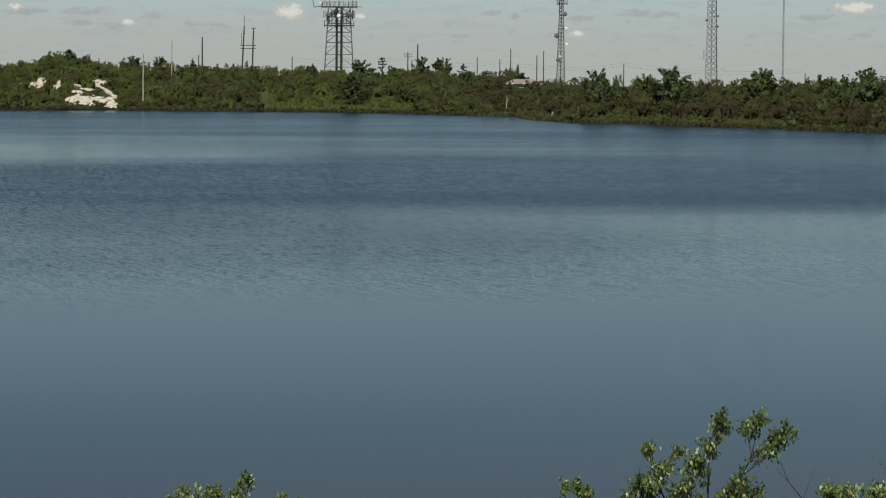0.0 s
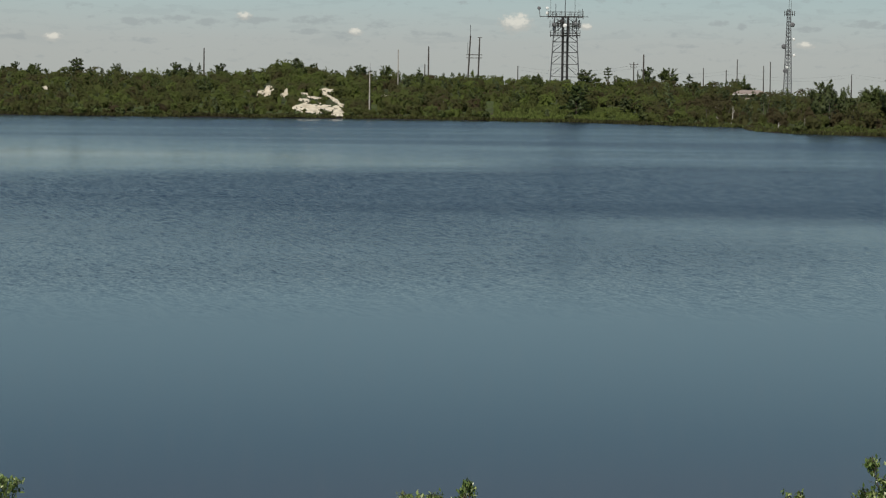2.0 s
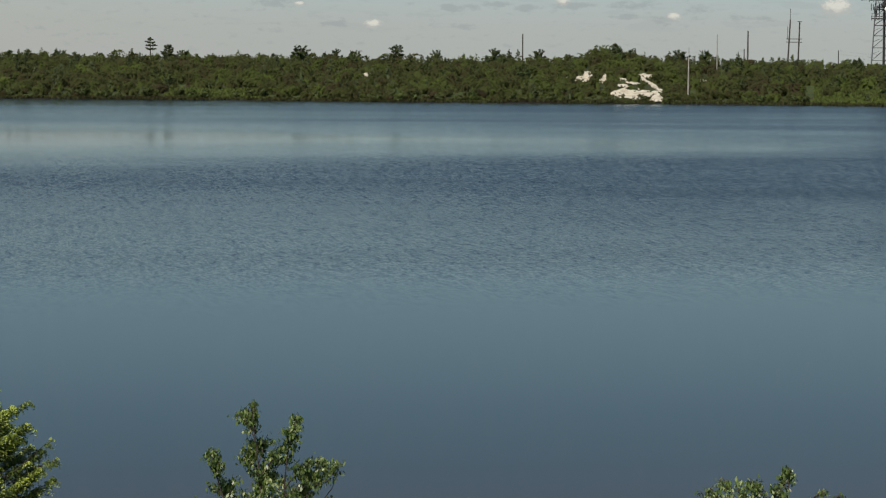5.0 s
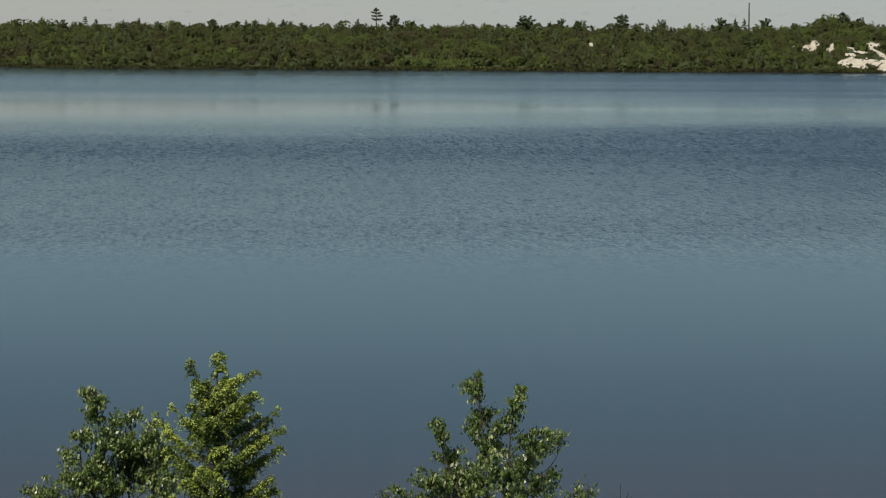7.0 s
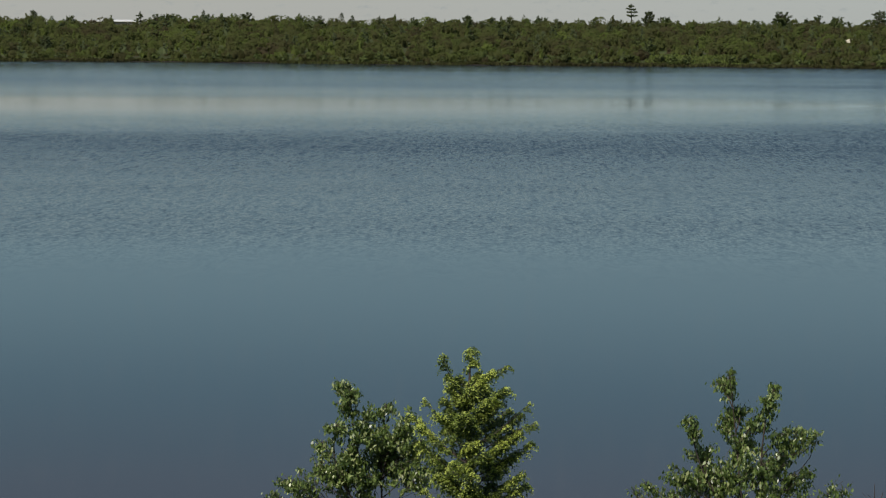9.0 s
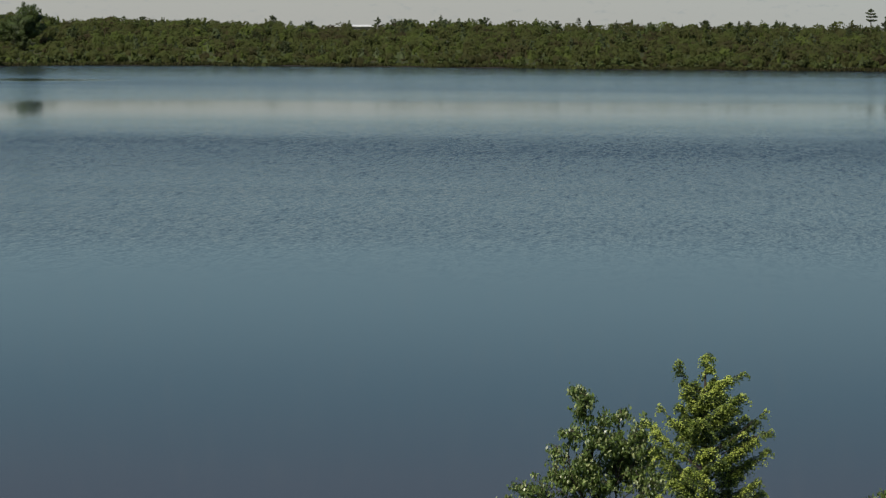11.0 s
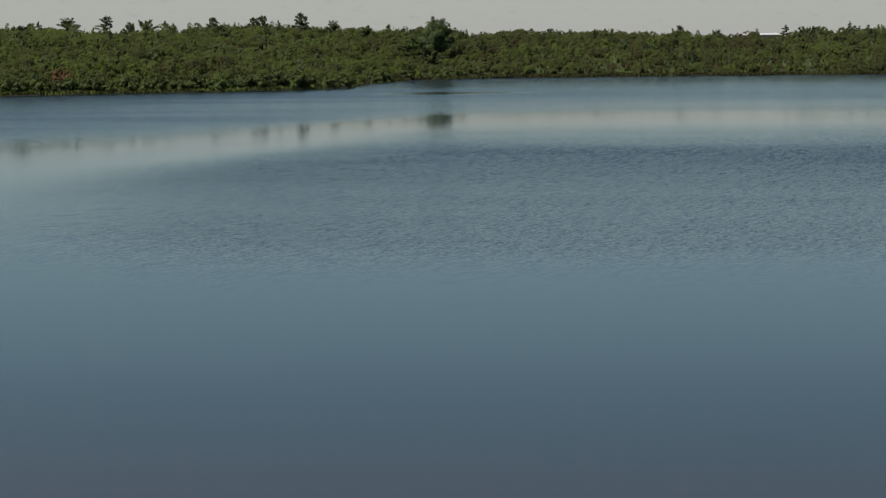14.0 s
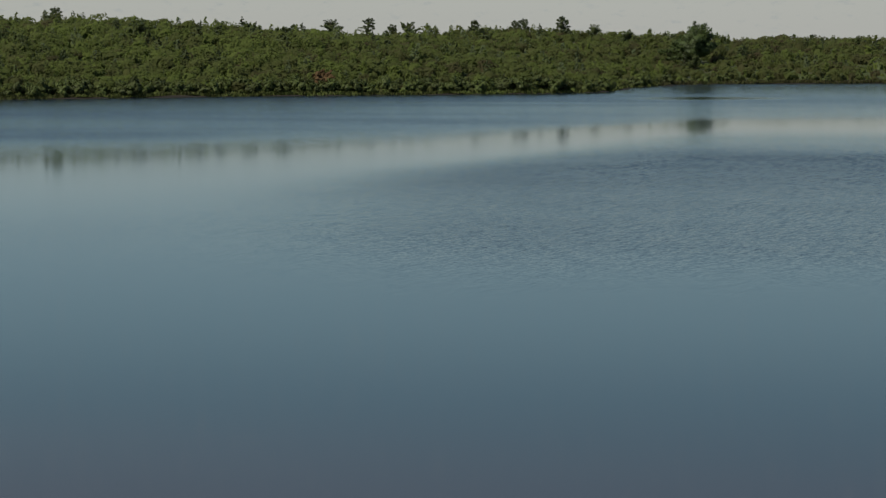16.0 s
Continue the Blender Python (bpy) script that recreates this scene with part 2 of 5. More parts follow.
def water_material():
    """Dark lake water; wind roughens some lanes, others lie slick."""
    mat, k = material("lake water")
    pos = k.n("ShaderNodeNewGeometry").outputs["Position"]
    px, py, pz = k.xyz(pos)
    wob = k.m("MULTIPLY", k.m("SUBTRACT", k.noise(pos, 0.012, 3.0), 0.5), 40.0)
    wob2 = k.m("MULTIPLY", k.m("SUBTRACT", k.noise(k.scaled(pos, (0.35, 1, 1)), 0.045, 4.0), 0.5), 34.0)
    # bearing to the left (degrees) and distance from the viewpoint's bank, with ragged edges
    far = k.m("SQRT", k.m("ADD", k.m("MULTIPLY", px, px), k.m("MULTIPLY", py, py)))
    bear = k.m("MULTIPLY", k.m("ARCTAN2", k.m("MULTIPLY", px, -1.0), py), 57.2958)
    b01 = k.m("DIVIDE", k.m("ADD", bear, 30.0), 60.0, clamp=True)

    def along(rows):
        """A distance that changes with the bearing."""
        return k.m("MULTIPLY", k.ramp(b01, [((q + 30) / 60, (d / 400,) * 3) for q, d in rows]), 400.0)

    ragged = k.m("ADD", far, k.m("ADD", k.m("MULTIPLY", wob2, 0.45), k.m("MULTIPLY", wob, 0.25)))
    # sheltered water under the near bank, freshening further out to a dark lane of cat's paws
    wind = k.m("ADD", k.m("MULTIPLY", k.span(ragged, along(((-30, 80), (-13, 80), (-4, 75), (30, 75))), along(((-30, 128), (-13, 128), (-4, 124), (30, 124)))), k.span(bear, -4.0, -12.0, 0.50, 0.62)), k.m("MULTIPLY", k.span(ragged, along(((-30, 112), (-16, 112), (-8, 132), (30, 138))), along(((-30, 190), (-16, 175), (-8, 182), (30, 186)))), 0.28))
    lane = k.m("MULTIPLY", k.span(k.m("ABSOLUTE", k.m("SUBTRACT", ragged, 151.0)), 20.0, 0.0), k.span(bear, -12.0, -19.0))
    wind = k.m("MULTIPLY", wind, k.m("SUBTRACT", 1.0, k.m("MULTIPLY", lane, 0.36)))
    wind = k.m("MULTIPLY", wind, k.m("SUBTRACT", 1.0, k.m("MULTIPLY", k.m("MULTIPLY", k.span(bear, -19.0, -25.0), k.span(ragged, 165.0, 135.0)), 0.45)))
    # the lee of the western shore
    wind = k.m("MULTIPLY", wind, k.m("SUBTRACT", 1.0, k.m("MULTIPLY", k.span(bear, 17.5, 25.0), 0.72)))
    # the slick that opens towards the western bay
    inner = along(((-30, 300), (-17, 262), (-10, 244), (-5, 230), (0, 216), (8, 214), (14, 220), (18, 200), (24, 158), (30, 135)))
    outer = along(((-30, 245), (-17, 262), (-10, 285), (-2, 303), (6, 300), (10, 304), (14.3, 298), (16, 279), (19.4, 244), (25, 213), (30, 203)))
    slick = k.m("MULTIPLY", k.m("ADD", k.m("MULTIPLY", k.span(k.m("SUBTRACT", ragged, inner), -36.0, 8.0), 0.66), k.m("MULTIPLY", k.span(k.m("SUBTRACT", ragged, inner), k.span(bear, 13.0, 19.0, 8.0, -30.0), k.span(bear, 13.0, 19.0, 46.0, 8.0)), 0.34)), k.span(k.m("SUBTRACT", outer, ragged), k.span(bear, 15.0, 21.0, -32.0, -46.0), k.span(bear, 15.0, 21.0, 18.0, 26.0)))
    slick = k.m("MULTIPLY", slick, k.span(k.m("ADD", bear, k.m("MULTIPLY", wob, 0.06)), -17.5, -14.0))
    # small slicks close under the bank in the bay
    for q, d, half, deep, calm in ((14.0, 408.0, 12.0, 14.0, 0.75),):
        u = k.m("DIVIDE", k.m("MULTIPLY", k.m("SUBTRACT", bear, q), d / 57.3), half)
        v = k.m("DIVIDE", k.m("SUBTRACT", ragged, d), deep)
        slick = k.m("MAXIMUM", slick, k.m("MULTIPLY", k.span(k.m("ADD", k.m("MULTIPLY", u, u), k.m("MULTIPLY", v, v)), 1.6, 0.0), calm))
    # light airs again towards the far bank
    lanes = k.span(k.noise(k.scaled(pos, (0.22, 0.8, 1.0)), 0.022, 3.0), 0.36, 0.66)
    wind = k.m("MULTIPLY", wind, k.m("ADD", 0.80, k.m("MULTIPLY", lanes, 0.25)))
    breeze = k.m("MULTIPLY", k.m("DIVIDE", along(((-30, 224), (-9.5, 224), (-2.5, 134), (10, 134), (16, 180), (30, 190))), 400.0), k.m("ADD", 0.72, k.m("MULTIPLY", lanes, 0.5)))
    past = k.span(k.m("SUBTRACT", ragged, outer), k.span(bear, 15.0, 21.0, -14.0, -24.0), k.span(bear, 15.0, 21.0, 22.0, 46.0))
    wind = k.m("ADD", k.m("MULTIPLY", wind, k.m("SUBTRACT", 1.0, past)), k.m("MULTIPLY", breeze, past))
    wind = k.m("ADD", 0.003, k.m("MULTIPLY", wind, k.m("SUBTRACT", 1.0, k.m("MULTIPLY", slick, k.span(bear, 2.0, 13.0, 0.90, 0.975)))))

    def chop(stretch, scale, detail):
        t = k.n("ShaderNodeTexNoise")
        k.put(t.inputs["Vector"], k.scaled(pos, stretch))
        t.inputs["Scale"].default_value, t.inputs["Detail"].default_value, t.inputs["Roughness"].default_value = scale, detail, 0.5
        r, g, b = k.xyz(t.outputs["Color"])
        return k.m("SUBTRACT", r, 0.5), k.m("SUBTRACT", g, 0.5)

    ax, ay = chop((1.0, 0.45, 1.0), 9.0, 1.0)
    bx, by = chop((1.0, 0.15, 1.0), 4.6, 1.0)
    cx, cy = chop((1.0, 0.11, 1.0), 6.4, 1.0)
    deep = k.m("MULTIPLY", k.span(py, 105.0, 210.0), 1.2)
    ax, ay = k.m("ADD", ax, k.m("MULTIPLY", cx, deep)), k.m("ADD", ay, k.m("MULTIPLY", cy, deep))
    ay, by = k.m("MINIMUM", ay, 0.05), k.m("MINIMUM", by, 0.05)   # flat backs, steeper fronts
    # short ripples on longer ones; lee faces lean to the near bank
    slope = k.m("MULTIPLY", k.m("POWER", wind, 1.35), 0.52)
    nx = k.m("MULTIPLY", k.m("ADD", ax, k.m("MULTIPLY", bx, 0.45)), slope)
    ny = k.m("MULTIPLY", k.m("SUBTRACT", k.m("ADD", ay, k.m("MULTIPLY", by, 0.45)), k.m("ADD", 0.015, k.m("MULTIPLY", past, k.span(bear, 14.0, 20.0, 0.062, 0.12)))), slope)
    bp = k.n("ShaderNodeVectorMath", op="NORMALIZE")
    k.put(bp.inputs[0], k.vec(nx, ny, 1.0))
    shallow = k.span(k.m("ADD", py, k.m("MULTIPLY", wob2, 0.3)), 62.0, 36.0)
    col = k.mix(shallow, (0.008, 0.016, 0.026), (0.058, 0.045, 0.045))
    b = k.n("ShaderNodeBsdfPrincipled")
    k.put(b.inputs["Base Color"], col)
    k.put(b.inputs["Roughness"], k.m("ADD", 0.05, k.m("MULTIPLY", wind, 0.21)))
    b.inputs["IOR"].default_value = 1.333
    k.put(b.inputs["Normal"], bp.outputs[0])
    k.put(k.n("ShaderNodeOutputMaterial").inputs[0], b.outputs[0])
    return mat


M_WATER = water_material()

# ---- the lie of the land ----
# far shore: bearing to the left of the middle (degrees), distance
FAR_SHORE = ((-75, 120), (-55, 200), (-35, 315), (-30, 354), (-26.9, 382), (-25, 398), (-22.9, 417), (-21.2, 435), (-20.5, 442), (-20.0, 455), (-19.8, 472), (-19.75, 490),
             (-18.5, 500), (-16.3, 519), (-14, 527), (-11.5, 525), (-7, 520), (-2.4, 529), (3, 534), (7, 558), (10.5, 564), (13.5, 559), (14.6, 545),
             (15.6, 512), (15.75, 486), (16.2, 463), (17.3, 452), (19, 446), (23.4, 435), (27.8, 418), (35, 375), (50, 280), (72, 150))
NEAR_SHORE = ((-110, 62), (-60, 47), (-20, 42), (0, 41), (20, 41.5), (55, 46), (100, 55))


def at(turn_left, far_off):
    q = radians(turn_left)
    return -math.sin(q) * far_off, math.cos(q) * far_off


SHORE = np.array([at(b, d) for b, d in FAR_SHORE] + [p for p in NEAR_SHORE])


def shore_distance(x, y):
    """Metres from the shoreline: positive on land, negative over water."""
    x, y = np.asarray(x, float), np.asarray(y, float)
    best = np.full(x.shape, 1e9)
    inside = np.zeros(x.shape, bool)
    n = len(SHORE)
    for i in range(n):
        (ax, ay), (bx, by) = SHORE[i], SHORE[(i + 1) % n]
        dx, dy = bx - ax, by - ay
        s = np.clip(((x - ax) * dx + (y - ay) * dy) / (dx * dx + dy * dy), 0, 1)
        best = np.minimum(best, np.hypot(x - ax - s * dx, y - ay - s * dy))
        with np.errstate(divide="ignore", invalid="ignore"):
            cross = ((ay > y) != (by > y)) & (x < (bx - ax) * (y - ay) / (by - ay + 1e-12) + ax)
        inside ^= cross
    return np.where(inside, -best, best)


def waves(x, y, size, seed):
    """Smooth value noise made of a few turned sine waves."""
    rng = np.random.RandomState(seed)
    out = np.zeros(np.shape(x))
    for _ in range(6):
        q, ph, f = rng.uniform(0, 6.28), rng.uniform(0, 6.28), rng.uniform(0.6, 1.7) * 6.28 / size
        out += np.sin((x * math.cos(q) + y * math.sin(q)) * f + ph)
    return out / 6


# height of the upland behind the far bank, by bearing
TOP_BEAR = (-40, -27, -24, -21.5, -19, -17.4, -15.3, -14, -12, -10.9, -9.9, -8, -5, 0, 7.0, 7.5, 8.5, 9.1, 10, 13, 15.3, 16.5, 18, 20, 23, 25.6, 28, 45)
TOP_HIGH = (4.2, 4.2, 4.3, 4.6, 5.1, 5.4, 5.7, 6.0, 6.6, 8.3, 6.3, 6.1, 6.2, 6.2, 6.9, 5.5, 5.5, 6.1, 6.7, 7.2, 7.9, 8.5, 9.3, 9.5, 9.6, 10.2, 10.4, 9.0)


def ground_height(x, y):
    x, y = np.asarray(x, float), np.asarray(y, float)
    s = shore_distance(x, y) + 1.6 * waves(x, y, 14, 4)
    bear = np.degrees(np.arctan2(-x, y))
    top = np.interp(bear, TOP_BEAR, TOP_HIGH)
    rise = s * np.interp(bear, (17, 21), (1.0, 1.15))   # the western bank climbs more steeply
    far = top * np.interp(rise, (0, 4, 20, 60, 100, 130, 400), (0.02, 0.10, 0.32, 0.74, 1.0, 0.94, 0.62)) + 0.35 * waves(x, y, 30, 5) * np.clip(s / 30, 0, 1)
    far = far - np.interp(s, (180, 1200, 4500), (0, 16, 60))   # the land sinks away behind the ridge
    near = np.interp(s, (0, 3, 12, 38, 70), (0.05, 0.45, 1.75, 5.75, 6.2)) + 0.08 * waves(x, y, 5, 6) * np.clip(s / 5, 0, 1)
    mixed = np.where(y > 100, far, np.where(y < 60, near, near + (far - near) * (y - 60) / 40))
    return np.where(s > 0, mixed, np.maximum(-2.5, 0.12 * s - 0.02))


def part(name, bm, mat, parent=None, label=""):
    """One bmesh as one object, under a thing where one is given."""
    me = bpy.data.meshes.new(name)
    bm.to_mesh(me)
    bm.free()
    me.materials.append(mat)
    ob = new(name, me)
    ob.parent = parent
    if label:
        ob["label"] = label
    return ob


def sheet(name, verts, faces, mat, parent=None, tint=None, smooth=False, normals=None):
    """A mesh object from arrays: verts (n, 3), faces (m, 3 or 4), and soft normals at the verts."""
    verts, faces = np.asarray(verts, np.float32), np.asarray(faces, np.int32)
    me = bpy.data.meshes.new(name)
    k = faces.shape[1]
    me.vertices.add(len(verts))
    me.vertices.foreach_set("co", verts.ravel())
    me.loops.add(faces.size)
    me.loops.foreach_set("vertex_index", faces.ravel())
    me.polygons.add(len(faces))
    me.polygons.foreach_set("loop_start", np.arange(0, faces.size, k, dtype=np.int32))
    me.polygons.foreach_set("loop_total", np.full(len(faces), k, np.int32))
    if smooth:
        me.polygons.foreach_set("use_smooth", np.ones(len(faces), bool))
    if tint is not None:
        att = me.attributes.new("tint", "FLOAT", "POINT")
        att.data.foreach_set("value", np.asarray(tint, np.float32))
    me.update(calc_edges=True)
    if normals is not None:
        me.polygons.foreach_set("use_smooth", np.ones(len(faces), bool))
        me.normals_split_custom_set_from_vertices(np.asarray(normals, np.float32))
    me.materials.append(mat)
    ob = new(name, me)
    ob.parent = parent
    return ob


# ground: rings round the viewpoint, close together where the far bank stands
rings = np.concatenate([[0.004], np.linspace(2, 60, 40), np.linspace(66, 340, 40), np.linspace(345, 720, 150), np.geomspace(730, 4900, 30)])
bears = np.radians(np.concatenate([np.linspace(-180, -32, 60, endpoint=False), np.linspace(-32, 32, 240), np.linspace(33, 180, 60, endpoint=False)]))
R, B = np.meshgrid(rings, bears, indexing="ij")
GX, GY = -np.sin(B) * R, np.cos(B) * R
GX[0], GY[0] = 0.35, -0.45   # the innermost ring closes to a point
GZ = ground_height(GX, GY)
nr, nb = R.shape
idx = np.arange(nr * nb).reshape(nr, nb)
nxt = np.roll(idx, -1, axis=1)
quads = np.stack([idx[:-1], idx[1:], nxt[1:], nxt[:-1]], -1).reshape(-1, 4)
verts = np.stack([GX, GY, GZ], -1).reshape(-1, 3)
ground = sheet("ground", verts, quads, M_GROUND, smooth=True)
tagged(ground, "heath ground of brown soil and dull green turf round the lake", "ground", kind="structure")

gx, gy = np.meshgrid(np.linspace(-520, 520, 27), np.linspace(20, 640, 17), indexing="ij")
ii = np.arange(gx.size).reshape(gx.shape)
wf = np.stack([ii[:-1, :-1], ii[1:, :-1], ii[1:, 1:], ii[:-1, 1:]], -1).reshape(-1, 4)
water = sheet("water", np.stack([gx, gy, 0 * gx], -1).reshape(-1, 3), wf, M_WATER)
tagged(water, "blue lake water, rippled in lanes and slick under the far bank", "lake", kind="structure")

# ---- the sand blowout on the far bank ----
# along the shore (bearing), inland distance, half width in metres, half depth, turn
SAND_SPOTS = ((-11.45, 10, 4.4, 8, 0), (-11.65, 13, 3.0, 5, 0), (-11.2, 12, 2.4, 6, 0), (-11.86, 7, 1.3, 10, 0), (-11.84, 25, 0.75, 12, -0.13), (-11.6, 42, 0.65, 13, -0.09), (-11.68, 51, 1.7, 3.6, 0), (-11.25, 37, 1.6, 2.0, 0), (-11.4, 30, 1.6, 2.2, 0), (-11.95, 46, 0.9, 6, 0),
              (-10.5, 47, 1.0, 14, 0.03), (-10.33, 45, 1.0, 7, 0), (-10.82, 36, 0.95, 11, 0.05), (-11.2, 22, 1.7, 3, 0), (-6.18, 57, 1.1, 8, 0.1), (-5.97, 57, 0.8, 4, 0), (-12.75, 46, 1.1, 4, 0), (-10.1, 48, 0.7, 4, 0))


def sand_mask(x, y):
    """Above zero where the sand lies bare."""
    bear = np.degrees(np.arctan2(-x, y))
    rho = np.hypot(x, y)
    s = rho - np.interp(bear, [b for b, _ in FAR_SHORE], [d for _, d in FAR_SHORE])
    best = np.full(np.shape(x), -9.0)
    for b, s0, wide, deep, lean in SAND_SPOTS:
        u = np.radians(b - bear) * rho
        u = u - lean * (s - s0)
        best = np.maximum(best, 1 - (u / wide) ** 2 - ((s - s0) / deep) ** 2)
    return best + 0.7 * waves(x, y, 3.4, 8) + 0.85 * waves(x, y, 1.3, 9) - 0.3


for b0, b1, s0, s1 in ((-13.0, -10.0, 0, 80), (-6.6, -5.6, 40, 72)):
    bb, ss = np.meshgrid(np.radians(np.linspace(b0, b1, int((b1 - b0) / 0.016))), np.linspace(s0, s1, int((s1 - s0) / 0.4)), indexing="ij")
    rr = np.interp(np.degrees(bb), [q for q, _ in FAR_SHORE], [d for _, d in FAR_SHORE]) + ss
    X, Y = -np.sin(bb) * rr, np.cos(bb) * rr
    msk = sand_mask(X, Y)
    Z = ground_height(X, Y) + np.clip(msk, -0.6, 0.5) * 0.5 + 0.10 + 0.1 * waves(X, Y, 2.2, 12)
    ii = np.arange(X.size).reshape(X.shape)
    f = np.stack([ii[:-1, :-1], ii[:-1, 1:], ii[1:, 1:], ii[1:, :-1]], -1).reshape(-1, 4)
    keep = (msk.ravel()[f] > 0.02).sum(1) >= 3
    used = np.unique(f[keep])
    remap = np.zeros(X.size, int)
    remap[used] = np.arange(len(used))
    sand = sheet("sand_bank", np.stack([X, Y, Z], -1).reshape(-1, 3)[used], remap[f[keep]], M_SAND, smooth=True)
    tagged(sand, "bare white sand showing through the scrub on the far bank", "sand", kind="structure")


# ---- foliage tools ----
def unit(v):
    return v / (np.linalg.norm(v, axis=-1, keepdims=True) + 1e-9)


def leaf_cards(rng, centre, facing, size, slim=0.6, fold=0.0, hang=None):
    """Small pointed leaves: one diamond each, turned at random round the way it faces."""
    n = len(centre)
    facing = unit(facing)
    side = unit(np.cross(facing, rng.normal(size=(n, 3)))) if hang is None else unit(hang - facing * (hang * facing).sum(-1, keepdims=True))
    other = np.cross(facing, side)
    size = np.broadcast_to(np.asarray(size, float), (n,))[:, None]
    a, b = side * size * 0.5, other * size * 0.5 * slim
    lift = facing * size * fold
    v = np.stack([centre - a, centre + b + lift, centre + a, centre - b + lift], 1).reshape(-1, 3)
    return v, np.arange(n * 4).reshape(n, 4)[:, ::-1]


# ---- the scrub on the far bank: one thicket ----
FB, FD = np.array([b for b, _ in FAR_SHORE]), np.array([d for _, d in FAR_SHORE])


def toss(rng, soft, loose, size):
    """Corners of small three-cornered leaf sprays about their middles, facing loosely the way that soft points."""
    n = len(soft)
    facing = unit(soft + loose * rng.normal(size=(n, 3)))
    facing = facing * np.where((facing * soft).sum(1, keepdims=True) < 0, -1.0, 1.0)
    rise = np.array((0, 0, 1.0)) + 0.55 * rng.normal(size=(n, 3))
    other = unit(rise - facing * (rise * facing).sum(1, keepdims=True))
    side = np.cross(other, facing)
    size = np.broadcast_to(np.asarray(size, float), (n,))[:, None, None]
    return np.stack([-0.34 * side - 0.45 * other, 0.34 * side - 0.45 * other, 0.8 * other + 0.15 * rng.normal(size=(n, 1)) * side], 1) * size


def shrub_shape(rng, kind, n, low):
    """One shrub of unit width and height, seen by its leaves: places, leaf corners, soft normals, tint shifts."""
    P, D = [], []
    if kind == "dome":                       # rounded, of several swelling lobes
        lobes = [(np.array((0, 0, 0.45)), 0.52)]
        for i in range(8):
            q, lift = 2.4 * i + rng.uniform(-0.5, 0.5), rng.uniform(0.0, 1.2)
            lobes.append((np.array((0.58 * math.cos(q) * math.cos(lift), 0.58 * math.sin(q) * math.cos(lift), 0.34 + 0.34 * math.sin(lift))), rng.uniform(0.26, 0.42)))
        while sum(len(q) for q in P) < n:
            mid, r = lobes[rng.randint(len(lobes))]
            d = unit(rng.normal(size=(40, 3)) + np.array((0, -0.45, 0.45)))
            p = mid + d * r * rng.uniform(0.82, 1.12, (40, 1))
            inside = np.zeros(40, bool)
            for m2, r2 in lobes:
                inside |= np.linalg.norm(p - m2, axis=1) < r2 * 0.8
            ok = ~inside & (p[:, 2] > low)
            P.append(p[ok])
            D.append(d[ok] * 0.45)
    else:                                    # sheaves of leafy shoots: upright, slender or in pine-like tufts
        shoots = {"upright": 13, "slender": 9, "tufted": 15}[kind]
        for i in range(shoots):
            q = 2.4 * i + rng.uniform(-0.5, 0.5)
            if kind == "upright":
                r, top, foot, thick = rng.uniform(0.15, 0.95), rng.uniform(0.72, 1.08), 0.12, 0.2
                top -= 0.3 * r * r
            elif kind == "slender":
                top = 0.35 + 0.68 * i / (shoots - 1)
                r, foot, thick = 0.85 * (1.12 - top) * rng.uniform(0.7, 1.2), top - 0.26, 0.26
            else:
                top = 0.3 + 0.72 * i / (shoots - 1)
                r, foot, thick = 0.9 * (1.15 - top) * rng.uniform(0.6, 1.15), top - 0.16, 0.13
            tip, base = np.array((r * math.cos(q), r * math.sin(q), top)), np.array((0.25 * r * math.cos(q), 0.25 * r * math.sin(q), foot))
            m = n // shoots + 2
            t = rng.uniform(0.25, 1.0, (m, 1)) ** 0.8
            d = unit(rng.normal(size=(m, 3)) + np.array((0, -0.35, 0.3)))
            p = base + (tip - base) * t + d * thick * (1.15 - 0.8 * t) * rng.uniform(0.5, 1.0, (m, 1))
            ok = p[:, 2] > low
            P.append(p[ok])
            D.append(d[ok] * 0.35)
    P, D = np.vstack(P), np.vstack(D)
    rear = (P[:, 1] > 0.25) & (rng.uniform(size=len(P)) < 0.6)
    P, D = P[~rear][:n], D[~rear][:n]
    out = unit(P * np.array((0.9, 0.9, 0.55)) - np.array((0, 0, 0.12)))
    soft = unit(0.7 * out + 0.8 * D + 0.10 * rng.normal(size=P.shape) + np.array((0, -0.4, 0.58)))
    corners = toss(rng, soft, 0.28, rng.uniform(0.21, 0.355, len(P)))
    # tint shifts by height: lower leaves browner and darker, upper ones greener
    return P, corners, soft, 0.035 * rng.normal(size=len(P)) + 0.10 * (P[:, 2] - 0.6)


# the opaque heart of every shrub: a lumpy dome
HEART = np.array([(math.cos(q) * r, math.sin(q) * r, z) for z, r in ((0.0, 0.62), (0.42, 0.68), (0.7, 0.42)) for q in np.arange(6) * 1.0472 + z] + [(0, 0, 0.82)])
HEART_F = np.array([f for k in range(6) for f in ((k, (k + 1) % 6, 6 + (k + 1) % 6), (k, 6 + (k + 1) % 6, 6 + k), (6 + k, 6 + (k + 1) % 6, 12 + (k + 1) % 6),
                                                   (6 + k, 12 + (k + 1) % 6, 12 + k), (12 + k, 12 + (k + 1) % 6, 18))])
HEART_N = unit(HEART + np.array((0, -0.45, 0.6)))


